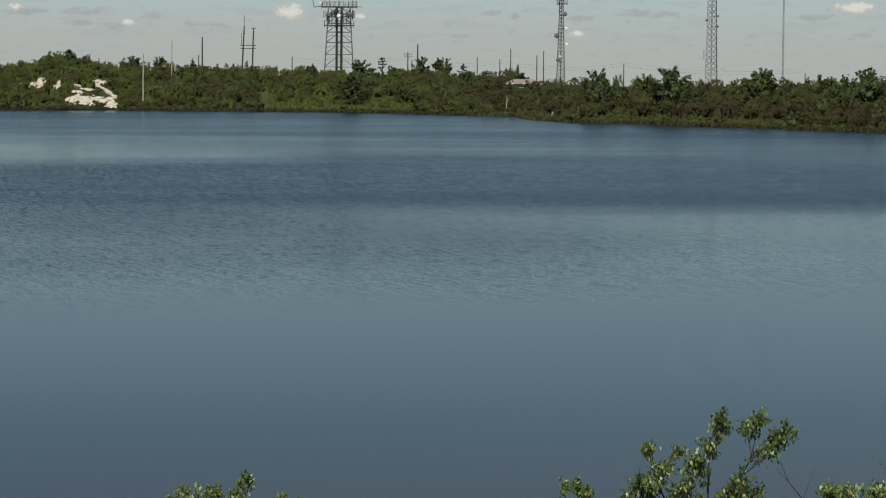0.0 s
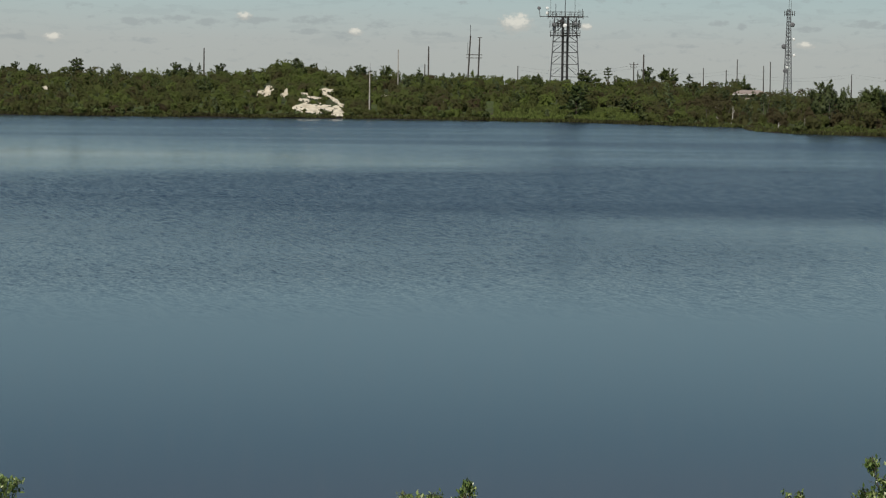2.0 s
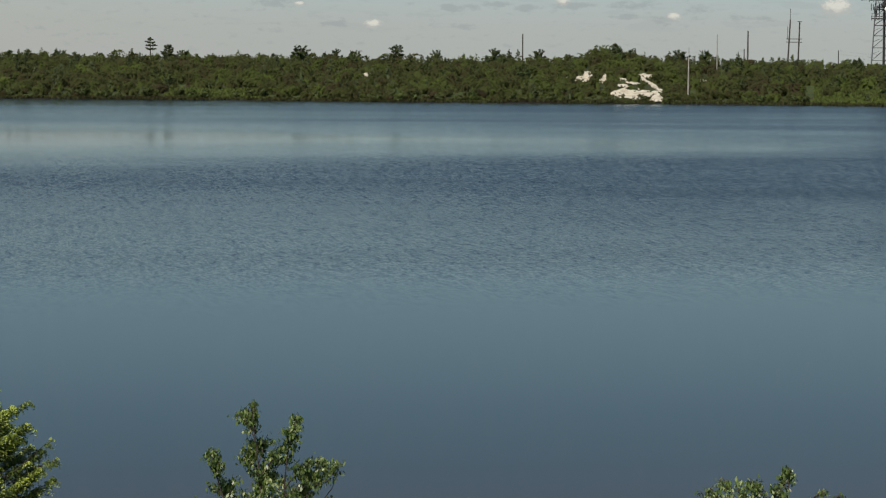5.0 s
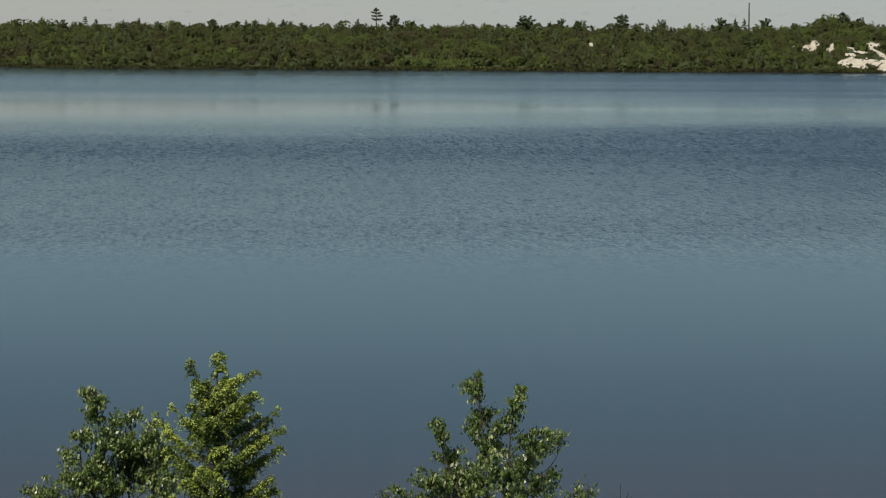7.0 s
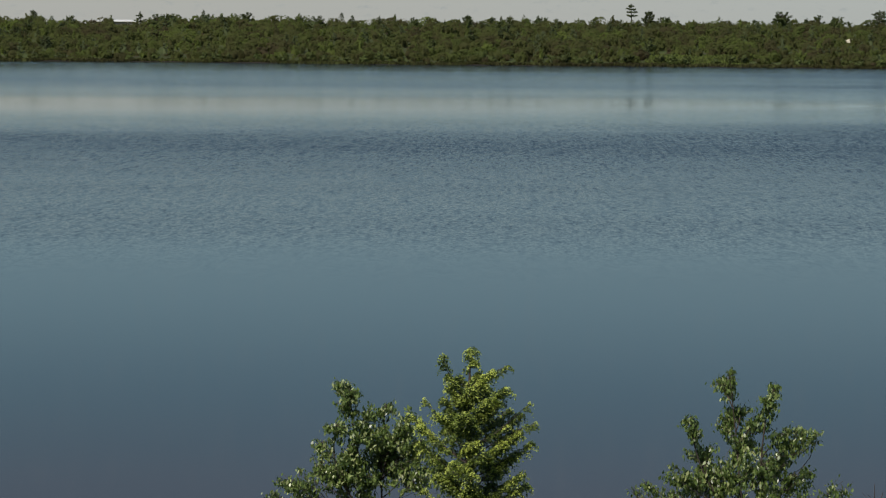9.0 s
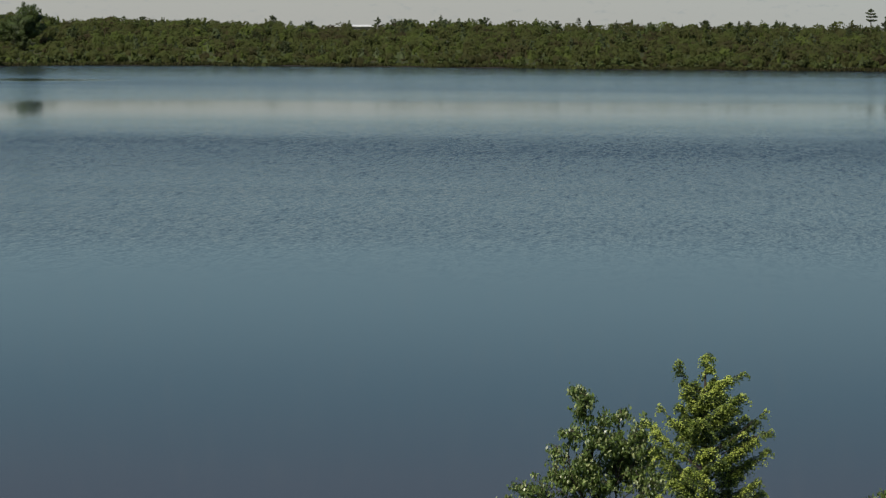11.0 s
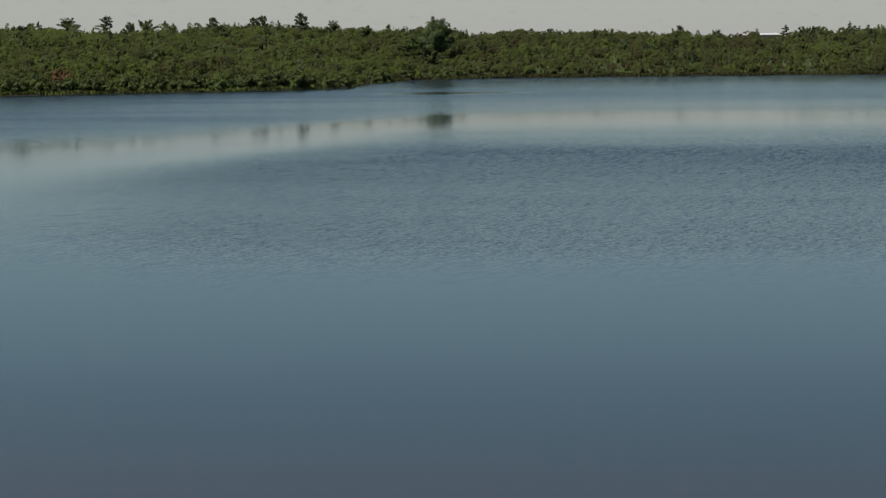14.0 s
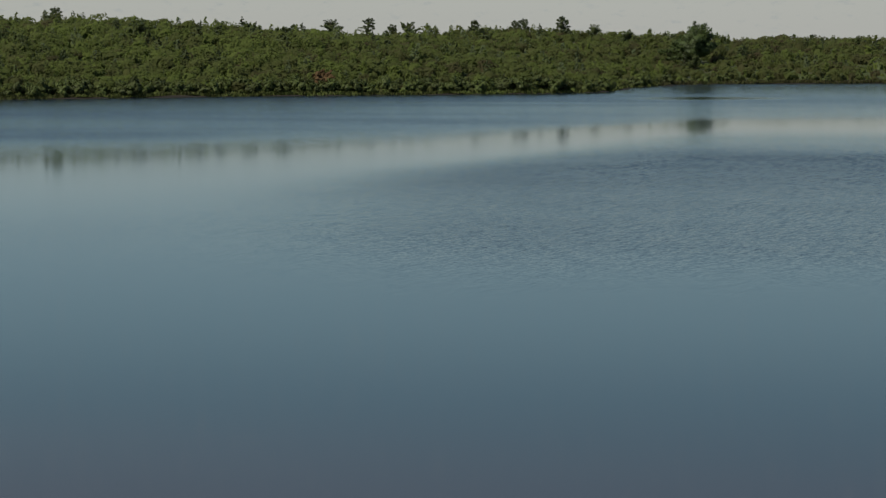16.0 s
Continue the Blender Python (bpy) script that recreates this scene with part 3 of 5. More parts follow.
class Thicket:
    """Gathers shrubs into the arrays of one mesh."""

    def __init__(self):
        self.V, self.F, self.N, self.T, self.base = [], [], [], [], 0

    def add(self, v, f, nrm, tint):
        self.V.append(v), self.F.append(f + self.base), self.N.append(nrm), self.T.append(tint)
        self.base += len(v)

    def grow(self, rng, shape, foot, wide, tall, hue, heart):
        """One shape at many feet, each turned a little, with its own size and tint."""
        P, C, S, shift = shape
        m, n = len(foot), len(P)
        if not m:
            return
        q = rng.uniform(-0.9, 0.9, m)
        c, s = np.cos(q)[:, None], np.sin(q)[:, None]

        def turn(x):
            X, Y = x[..., 0], x[..., 1]
            return np.stack([X * c - Y * s, X * s + Y * c, x[..., 2]], -1)

        dims = np.stack([wide, wide, tall], -1)[:, None]
        mid = foot[:, None] + turn(P[None] * dims)
        soft = np.repeat(turn(np.repeat(S[None], m, 0)), 3, 1).reshape(-1, 3)
        corners = turn(np.repeat(C.reshape(1, -1, 3), m, 0)).reshape(m, n, 3, 3) * (rng.uniform(0.8, 1.15, m) * np.clip(wide / 1.1, 0.9, 1.6))[:, None, None, None]
        v = (mid[:, :, None] + corners).reshape(-1, 3)
        tint = np.repeat(np.clip(hue[:, None] + shift[None], 0, 1).ravel(), 3)
        self.add(v, np.arange(len(v)).reshape(-1, 3), soft, tint)
        lump = rng.uniform(0.85, 1.1, (m, len(HEART), 1))
        v = foot[:, None] + turn(HEART[None] * lump * dims * np.array(heart) * np.clip(1.35 - 0.25 * wide, 0.7, 1.0)[:, None, None])
        self.add(v.reshape(-1, 3), (HEART_F[None] + len(HEART) * np.arange(m)[:, None, None]).reshape(-1, 3),
                 turn(np.repeat(HEART_N[None], m, 0)).reshape(-1, 3), np.repeat(hue, len(HEART)))


rng = np.random.RandomState(11)
count = 10900
bear = np.where(rng.uniform(size=count * 2) < 0.23, rng.uniform(14.5, 28.5, count * 2), rng.uniform(-29.5, 30.5, count * 2))
depth = 2.0 + np.interp(bear, (13.5, 14.6, 15.6, 17.5, 19.0, 21.0), (112, 130, 220, 235, 180, 112)) * rng.uniform(size=count * 2) ** 1.1
rho = np.interp(bear, FB, FD) + depth
X, Y = -np.sin(np.radians(bear)) * rho, np.cos(np.radians(bear)) * rho
sd = shore_distance(X, Y)


def in_meadow(bear, sd):
    return (((bear > -17.6) & (bear < -14.7)) & (sd < 26 + 8 * np.sin(bear * 5))) | (((bear > -4.2) & (bear < -2.4)) & (sd < 17))


grassy = (bear < -20.1) & (bear > -25.0) & (sd < 10) & (rng.uniform(size=len(X)) < 0.93)
ok = (sd > np.where(bear > 15, 0.4, 2.2)) & ~grassy & (sand_mask(X, Y) < -0.3) & ~(in_meadow(bear, sd) & (rng.uniform(size=len(X)) < 0.93))
X, Y, bear, sd = X[ok][:count], Y[ok][:count], bear[ok][:count], sd[ok][:count]
tall = (1.0 + 1.3 * rng.uniform(size=len(X)) ** 1.3) * (1.0 + 0.3 * waves(X, Y, 26, 21) + 0.3 * waves(X, Y, 9, 22)) * np.interp(sd, (0, 6, 22), (0.55, 0.8, 1.0))
tall = tall * np.interp(bear, (-20.5, -17.5), (1.5, 1.0))
kindness = rng.uniform(size=len(X)) + 0.30 * waves(X, Y, 32, 24)
kind = np.where(kindness < 0.56, 0, np.where(kindness < 0.88, 1, np.where(kindness < 0.97, 2, 3)))
tall = np.where(kind >= 2, tall * 1.2, tall) * 1.12
tall = np.clip(tall, 0.7, 4.6)
for ahead in range(2, 34, 3):
    k = 1 + ahead / np.hypot(X, Y)
    tall = np.where(sand_mask(X * k, Y * k) > 0.05, np.minimum(tall, max(0.38, 0.055 * ahead)), tall)
far_off = np.hypot(X, Y)
for b0, half, r0, r1 in ((14.4, 0.55, 562, 594), (-16.5, 0.4, 515, 535), (-12.47, 0.16, 519, 538), (-19.86, 0.45, 545, 572)):
    tall = np.where((np.abs(bear - b0) < half) & (far_off > r0) & (far_off < r1), np.minimum(tall, 0.9), tall)
wide = np.array((0.88, 0.74, 0.55, 0.55))[kind] * np.maximum(tall, 0.7) * rng.uniform(0.8, 1.25, len(X)) * np.interp(bear, (-19.5, -17.5), (0.8, 1.0))
wide = np.where(kind == 0, np.maximum(wide, 0.95), wide)
wide = np.where(tall < 0.6, np.minimum(wide, 0.7), wide)
Z = ground_height(X, Y)
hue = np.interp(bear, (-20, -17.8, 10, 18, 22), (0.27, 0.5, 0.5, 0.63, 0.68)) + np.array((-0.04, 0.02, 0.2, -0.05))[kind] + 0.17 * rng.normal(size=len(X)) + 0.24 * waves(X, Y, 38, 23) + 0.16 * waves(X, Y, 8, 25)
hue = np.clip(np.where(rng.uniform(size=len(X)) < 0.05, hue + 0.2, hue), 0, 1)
edge_on = (sd < 9) | ((bear < -19.5) & (sd < 26))
thicket, pines = Thicket(), Thicket()
for k, name in enumerate(("dome", "upright", "slender", "tufted")):
    heart = ((0.92, 0.92, 1.0), (0.74, 0.74, 0.92), (0.5, 0.5, 0.84), (0.46, 0.46, 0.84))[k]
    for front in (False, True):
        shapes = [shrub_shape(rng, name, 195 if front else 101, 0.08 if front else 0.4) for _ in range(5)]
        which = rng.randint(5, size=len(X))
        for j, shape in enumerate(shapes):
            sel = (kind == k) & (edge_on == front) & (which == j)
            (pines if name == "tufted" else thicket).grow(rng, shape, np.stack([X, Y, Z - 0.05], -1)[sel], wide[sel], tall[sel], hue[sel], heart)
# knee-high heath between the shrubs
fb = rng.uniform(-29.5, 30, 7000)
fr = np.interp(fb, FB, FD) + np.where(fb > 15, 0.4, 1.5) + 75 * rng.uniform(size=7000) ** 1.3
fx, fy = -np.sin(np.radians(fb)) * fr, np.cos(np.radians(fb)) * fr
fs = shore_distance(fx, fy)
ok = (fs > np.where(fb > 15, 0.25, 1.2)) & (sand_mask(fx, fy) < 0.12) & ~in_meadow(fb, fs)
fx, fy, fb, fs = fx[ok][:3000], fy[ok][:3000], fb[ok][:3000], fs[ok][:3000]
low = rng.uniform(0.4, 0.8, len(fx))
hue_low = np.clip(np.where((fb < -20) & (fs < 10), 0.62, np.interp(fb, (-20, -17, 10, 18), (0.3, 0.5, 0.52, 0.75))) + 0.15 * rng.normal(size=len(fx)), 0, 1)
for j in range(3):
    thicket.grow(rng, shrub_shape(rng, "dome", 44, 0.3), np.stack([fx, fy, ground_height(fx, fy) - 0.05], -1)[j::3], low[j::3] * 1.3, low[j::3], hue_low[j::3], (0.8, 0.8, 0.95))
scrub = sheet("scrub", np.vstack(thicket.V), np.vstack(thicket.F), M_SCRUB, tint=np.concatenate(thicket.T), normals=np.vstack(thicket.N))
tagged(scrub, "dense olive green and brownish scrub covering the far bank", "scrub", kind="stuff")
scrub = sheet("pine_scrub", np.vstack(pines.V), np.vstack(pines.F), M_PINE, tint=np.concatenate(pines.T), normals=np.vstack(pines.N))
tagged(scrub, "dwarf dark green pines scattered through the scrub", "scrub", kind="stuff")

# bare stems under the thicket, where it stands tall at the water's edge
pick = (sd < 22) & (rng.uniform(size=len(X)) < np.where(bear < -17.7, 0.9, 0.05))
sx, sy, sz, sh, sw = X[pick], Y[pick], Z[pick], tall[pick], wide[pick]
V, F = [], []
for i in range(len(sx)):
    for _ in range(rng.randint(1, 4)):
        q, off = rng.uniform(0, 6.28), rng.uniform(0.1, 0.5) * sw[i]
        foot = np.array((sx[i] + math.cos(q) * off, sy[i] + math.sin(q) * off, sz[i] - 0.05))
        tip = foot + np.array((rng.normal() * 0.3, rng.normal() * 0.3, sh[i] * rng.uniform(0.6, 0.95)))
        r0 = rng.uniform(0.035, 0.075)
        o = len(V) * 6
        tri = np.array([(math.cos(a), math.sin(a), 0) for a in (0.3, 2.4, 4.5)])
        V.append(np.vstack([foot + tri * r0, tip + tri * r0 * 0.4]))
        F += [(o + a, o + (a + 1) % 3, o + 3 + (a + 1) % 3, o + 3 + a) for a in range(3)]
tagged(sheet("scrub_stems", np.vstack(V), np.array(F), M_STEM), "grey bare stems under the scrub at the water's edge", "shrub stems", kind="stuff")

# fringe of grass along the water
n = 52000
bear = rng.uniform(-29, 30, n)
bear[:9000] = np.where(rng.uniform(size=9000) < 0.7, rng.uniform(-17.6, -14.9, 9000), rng.uniform(-4.2, -2.4, 9000))
rho = np.interp(bear, FB, FD) + rng.uniform(-0.4, 1, n) ** 2 * 9 - 0.4
rho[:9000] += rng.uniform(0, 34, 9000)
X, Y = -np.sin(np.radians(bear)) * rho, np.cos(np.radians(bear)) * rho
sd = shore_distance(X, Y)
meadow = ((bear > -17.7) & (bear < -14.8)) | ((bear > -4.3) & (bear < -2.3) & (sd < 19)) | ((bear < -20) & (bear > -25.5) & (sd < 10))
ok = (sd > -0.3) & (sand_mask(X, Y) < -0.2) & (meadow | (sd < 2.5)) & ((bear < 15.5) | (rng.uniform(size=n) < 0.8))
X, Y, sd, meadow, bear = X[ok], Y[ok], sd[ok], meadow[ok], bear[ok]
Z = np.maximum(ground_height(X, Y), 0.0)
hgt = rng.uniform(0.2, 0.5, len(X))
q = rng.uniform(0, 6.28, len(X))
dx, dy = np.cos(q) * 0.32, np.sin(q) * 0.32
lean = rng.normal(size=(len(X), 2)) * 0.15
v = np.stack([np.stack([X - dx, Y - dy, Z - 0.05], -1), np.stack([X + dx, Y + dy, Z - 0.05], -1), np.stack([X + lean[:, 0], Y + lean[:, 1], Z + hgt], -1)], 1).reshape(-1, 3)
tint = np.repeat(np.clip(rng.normal(0.40, 0.13, len(X)) + np.where(bear > 15, 0.25, 0.0) + 0.18 * waves(X, Y, 22, 31) + np.where(bear < -19, 0.2, 0.45) * (meadow & (sd > 2)), 0, 1), 3)
grass = sheet("shore_grass", v, np.arange(len(v)).reshape(-1, 3), M_GRASS, tint=tint)
tagged(grass, "fringe of pale green and straw coloured grass at the waterline", "grass", kind="stuff")


# ---- separate bushes and trees ----
def tube(bm, path, r0, r1, sides=6):
    """A tapered, bent limb through the given points."""
    rows, n = [], len(path)
    for i, p in enumerate(path):
        p = Vector(p)
        d = (Vector(path[min(i + 1, n - 1)]) - Vector(path[max(i - 1, 0)])).normalized()
        u = d.orthogonal().normalized()
        w2 = d.cross(u)
        r = r0 + (r1 - r0) * i / (n - 1)
        rows.append([bm.verts.new(p + (u * math.cos(6.2832 * k / sides) + w2 * math.sin(6.2832 * k / sides)) * r) for k in range(sides)])
    for a, b in zip(rows, rows[1:]):
        for k in range(sides):
            bm.faces.new((a[k], a[(k + 1) % sides], b[(k + 1) % sides], b[k]))
    bm.faces.new(rows[-1])
    bm.faces.new(rows[0][::-1])


def bent(a, b, rng, sag=0.08, n=5):
    a, b = np.array(a, float), np.array(b, float)
    long = np.linalg.norm(b - a)
    off = rng.normal(size=3) * sag * long
    return [tuple(a + (b - a) * t + off * math.sin(math.pi * t)) for t in np.linspace(0, 1, n)]


def limbed_tree(name, rng, limbs, leaf, per, mat, trunk_mat, trunk_r, hue=0.45, spread=0.14, flat=0.8, stem_top=None, one_spray=False):
    """A tree about its own foot: trunk, limbs (start height, tip, thickness of leafage), and a crown of small leaf sprays along the limbs."""
    root = new(name)
    bm = bmesh.new()
    top = max(e[2] for _, e, _ in limbs)
    head = (0, 0, stem_top or top * 0.8)
    stem = bent((0, 0, -0.15), head, rng, 0.03, 7)
    tube(bm, stem, trunk_r, trunk_r * 0.3, 7)
    part("trunk", bm, trunk_mat, root)
    V, N, T = [], [], []
    usual = sorted(q for _, _, q in limbs)[len(limbs) // 2]
    spray = bmesh.new()
    for z0, e, thick in limbs:
        bm = spray if one_spray else bmesh.new()
        path = bent((0, 0, min(z0, head[2])), e, rng, 0.07, 5)
        tube(bm, path, trunk_r * 0.4, trunk_r * 0.08, 3)
        if not one_spray:
            part("limb", bm, trunk_mat, root)
        n = int(per * min(3.0, max(0.4, (thick / usual) ** 1.2)))
        path = np.array(path)
        t = 0.35 + 0.68 * rng.uniform(size=n) ** 0.7
        at_ = np.stack([np.interp(t * 4, range(5), path[:, i]) for i in range(3)], -1)
        d = unit(rng.normal(size=(n, 3)))
        pts = at_ + d * (thick * (1.2 - 0.75 * t) * rng.uniform(0.4, 1.0, n) ** 0.6)[:, None] * np.array((1, 1, flat))
        away = unit(pts - np.array((0, 0, top * 0.4)))
        soft = unit(0.5 * d + 0.8 * away + 0.2 * rng.normal(size=(n, 3)) + np.array((0, 0, 0.4)))
        corners = toss(rng, soft, 0.4, rng.uniform(0.7, 1.3, n) * leaf)
        V.append((pts[:, None] + corners).reshape(-1, 3))
        N.append(np.repeat(soft, 3, 0))
        T.append(np.repeat(np.clip(rng.normal(hue, spread, n) + rng.normal() * 0.08, 0, 1), 3))
    if one_spray:
        tagged(part("stems", spray, trunk_mat, root), kind="stuff")
    else:
        spray.free()
    V = np.vstack(V)
    tagged(sheet("crown", V, np.arange(len(V)).reshape(-1, 3), mat, root, np.concatenate(T), normals=np.vstack(N)), kind="stuff")
    return root


def round_limbs(rng, n, radius, mid, rise, shoots, thick):
    """Limbs that fill an uneven round head, with a few leafy shoots standing out at its top."""
    limbs = [(mid * 0.7, (0, 0, mid + 0.2), thick * 1.7), (mid * 0.5, (0.1, 0, mid - rise * 0.5), thick * 1.7)]
    for i in range(n):
        q, lift = 2.4 * i + rng.uniform(-0.4, 0.4), rng.uniform(-0.75, 1.25)
        k = rng.uniform(0.72, 1.12)
        e = (math.cos(q) * radius * math.cos(lift) * k, math.sin(q) * radius * math.cos(lift) * k, mid + rise * math.sin(lift) * k)
        limbs.append((max(0.3, e[2] * 0.55), e, thick * rng.uniform(0.8, 1.25)))
    for i in range(shoots):
        q, r = rng.uniform(0, 6.28), radius * rng.uniform(0.05, 0.75)
        e = (math.cos(q) * r, math.sin(q) * r, mid + rise * (1.32 - 0.45 * (r / radius) ** 2) * rng.uniform(0.9, 1.05))
        limbs.append((e[2] * 0.6, e, thick * 0.45))
    return limbs


def broad_tree(rng, name="oak_tree", mat=M_BROAD, hue=0.45):
    return limbed_tree(name, rng, round_limbs(rng, 17, 1.75, 2.05, 1.4, 6, 0.46), 0.22, 98, mat, M_BARK, 0.09, hue)


def dome_tree(rng, hue):
    return limbed_tree("oak_tree", rng, round_limbs(rng, 26, 1.7, 2.35, 1.3, 3, 0.58), 0.25, 92, M_BROAD, M_BARK, 0.1, hue)


def pitch_pine(rng):
    limbs = [(3.2, (rng.uniform(-0.1, 0.1), 0, 3.95), 0.13), (3.0, (0.25, 0.1, 3.7), 0.15), (2.9, (-0.22, -0.1, 3.62), 0.15)]
    for i in range(21):
        q, z = i * 2.4 + rng.uniform(-0.5, 0.5), 0.75 + 2.6 * i / 20
        r = (0.35 + (3.8 - z) * 0.42) * rng.uniform(0.55, 1.25)
        limbs.append((z, (math.cos(q) * r, math.sin(q) * r, z + 0.15 + 0.3 * r), rng.uniform(0.38, 0.52)))
    return limbed_tree("pitch_pine", rng, limbs, 0.19, 98, M_PINE, M_BARK, 0.08, 0.4, flat=0.7, stem_top=3.7)


def spire_tree(rng):
    limbs = [(3.3, (0, 0, 4.0), 0.10), (2.9, (0.05, 0, 3.55), 0.17), (2.2, (0, 0.05, 2.9), 0.24)]
    for i in range(15):
        q, z = i * 2.4, 0.6 + 2.8 * i / 14
        r = (0.18 + (3.9 - z) * 0.36) * rng.uniform(0.7, 1.2)
        limbs.append((z, (math.cos(q) * r, math.sin(q) * r, z + 0.12 + 0.1 * r), 0.2 + (3.9 - z) * 0.06))
    return limbed_tree("young_pine", rng, limbs, 0.17, 100, M_PINE, M_BARK, 0.06, 0.55, stem_top=3.75)


def stick_pine(rng):
    limbs = [(3.6, (0, 0, 3.92), 0.16)]
    for z, r in ((2.2, 0.75), (2.7, 0.8), (3.15, 0.62), (3.55, 0.36)):
        for i in range(4):
            q = 1.57 * i + z * 3 + rng.uniform(-0.4, 0.4)
            k = r * rng.uniform(0.5, 1.15)
            limbs.append((z - 0.1, (math.cos(q) * k, math.sin(q) * k, z + 0.1 + rng.uniform(-0.06, 0.1)), 0.21))
    return limbed_tree("tall_pine", rng, limbs, 0.17, 78, M_PINE, M_BARK, 0.09, 0.4, flat=0.55, stem_top=3.85)


PLANT = {"b": [broad_tree(np.random.RandomState(31 + i), hue=0.3 + 0.13 * i) for i in range(4)],
         "d": [dome_tree(np.random.RandomState(35 + i), 0.22 + 0.2 * i) for i in range(3)],
         "p": [pitch_pine(np.random.RandomState(41 + i)) for i in range(3)],
         "s": [spire_tree(np.random.RandomState(51 + i)) for i in range(3)],
         "t": [stick_pine(np.random.RandomState(61))]}
LABEL = {"d": "broad round-headed oak standing over the brownish scrub", "b": "round-headed dark green oak standing above the scrub", "p": "ragged dark pitch pine standing above the scrub",
         "s": "slender young pine rising out of the scrub", "t": "tall thin pine with bare trunk and tufted top"}
CAT = {"d": "tree", "b": "tree", "p": "pine tree", "s": "pine tree", "t": "pine tree"}
first_use = set()


def plant(kind, i, x, y, z, tall, stretch=1.0, label=None):
    """Set one of the trees, grown to the given height, at a place."""
    src = PLANT[kind][i % len(PLANT[kind])]
    k = tall / 4.0
    m = Matrix.LocRotScale((x, y, z), Euler((0, 0, (i * 2.39) % 6.28)), (k * stretch, k * stretch, k))
    if (kind, i % len(PLANT[kind])) in first_use:
        ob = copy_thing(src, m)
        ob.matrix_basis = m
    else:
        first_use.add((kind, i % len(PLANT[kind])))
        ob = src
        ob.matrix_basis = m
        src = ob
    return tagged(ob, label or LABEL[kind], CAT[kind], "trees on the far bank")


def sky_trees(kind, rows, inland=92.0, grown=3.9, spread=1.2):
    """Trees whose tops reach a given height against the sky: bearing and angle above the level, in degrees."""
    for i, (b, up) in enumerate(rows):
        best = None
        for more in range(0, 150, 6):
            rho = float(np.interp(b, FB, FD)) + inland - 20 + more
            x, y = at(b, rho)
            z = float(ground_height(x, y)) - 0.1
            tall = EYE + rho * math.tan(radians(up)) - z
            if best is None or abs(tall - grown) < abs(best[3] - grown):
                best = (x, y, z, tall)
        x, y, z, tall = best
        plant(kind, i, x, y, z, max(1.8, tall), (1.15, 0.95, 1.3)[i % 3] * min(1.0, 4.8 / tall) * spread if kind == "b" else (1.15, 1.3, 1.05)[i % 3])


sky_trees("b", ((-26.44, 0.1), (-27.2, 0.05)), 52, 5.4, 1.35)
# broad oaks closer to the water: bearing, angle of the top, width in metres
for i, (b, up, broad) in enumerate(((-21.29, 0.08, 4.7), (-21.68, -0.09, 3.1), (-22.22, -0.04, 4.7), (-22.73, 0.13, 6.7), (-23.94, -0.15, 4.6), (-24.45, 0.09, 6.4), (-25.06, -0.13, 2.1), (-25.53, -0.03, 4.6), (-25.76, -0.06, 4.6), (-26.13, -0.01, 3.8), (-26.46, 0.1, 5.8))):
    rho = float(np.interp(b, FB, FD)) + 30 + 7 * (i % 3)
    x, y = at(b, rho)
    z = float(ground_height(x, y)) - 0.1
    tall = EYE + rho * math.tan(radians(up)) - z
    plant("d", i, x, y, z, tall, 1.12 * broad / tall)
sky_trees("b", ((-19.74, 0.02), (-19.56, 0.08), (-18.83, -0.02), (-18.27, 0.28), (-17.88, 0.28), (-16.69, 0.22), (-15.63, 0.08), (-12.79, 0.25), (-12.28, 0.24), (-11.77, 0.13), (-11.34, 0.18), (-10.66, 0.22), (-9.58, 0.23)))
sky_trees("b", ((-8.7, 0.24), (-7.56, 0.21), (-6.24, 0.08), (-5.99, 0.19), (-5.63, 0.21), (-4.95, 0.28), (-3.18, 0.06), (-2.7, 0.17), (-2.64, 0.15), (-1.06, 0.07), (-0.59, 0.1), (-0.28, 0.15), (0.01, 0.11), (0.4, 0.09), (0.71, 0.13), (2.19, 0.07), (2.2, 0.12), (4.09, 0.15), (4.42, 0.14), (5.04, 0.1), (5.43, 0.2), (6.13, 0.17), (6.74, 0.12), (6.99, 0.17), (7.17, 0.16), (8.92, 0.04), (10.17, 0.11), (10.4, 0.11), (11.22, 0.14), (11.74, 0.13), (12.43, 0.19), (13.81, 0.19)))
sky_trees("b", ((15.62, 0.28), (16.28, 0.41), (18.4, 0.33), (19.9, 0.47), (20.2, 0.41), (21.39, 0.52), (22.37, 0.37), (22.96, 0.49), (24.6, 0.52), (25.13, 0.53), (26.2, 0.6)), 70)
sky_trees("p", ((-11.05, 0.36), (-6.79, 0.3), (-4.41, 0.11), (-2.37, 0.27), (1.16, 0.17), (9.54, 0.22), (12.06, 0.19)))
sky_trees("p", ((16.89, 0.56), (17.66, 0.51), (17.82, 0.48), (18.6, 0.49), (20.66, 0.54), (24.1, 0.5), (26.71, 0.76)), 70)
sky_trees("s", ((-25.06, -0.15), (-18.68, 0.15), (-17.37, 0.03), (-13.43, 0.19), (-10.12, 0.13), (-9.16, 0.22), (-8.99, 0.22), (-7.28, 0.09), (-7.06, 0.12), (-4.55, 0.05), (-3.85, 0.04), (2.86, 0.14), (6.28, 0.24), (7.5, 0.2), (9.17, 0.1), (10.98, 0.16), (12.83, 0.17), (14.9, 0.26)))
sky_trees("s", ((17.33, 0.41), (21.95, 0.44), (23.12, 0.56), (23.59, 0.49), (23.96, 0.45), (25.06, 0.54)), 70)
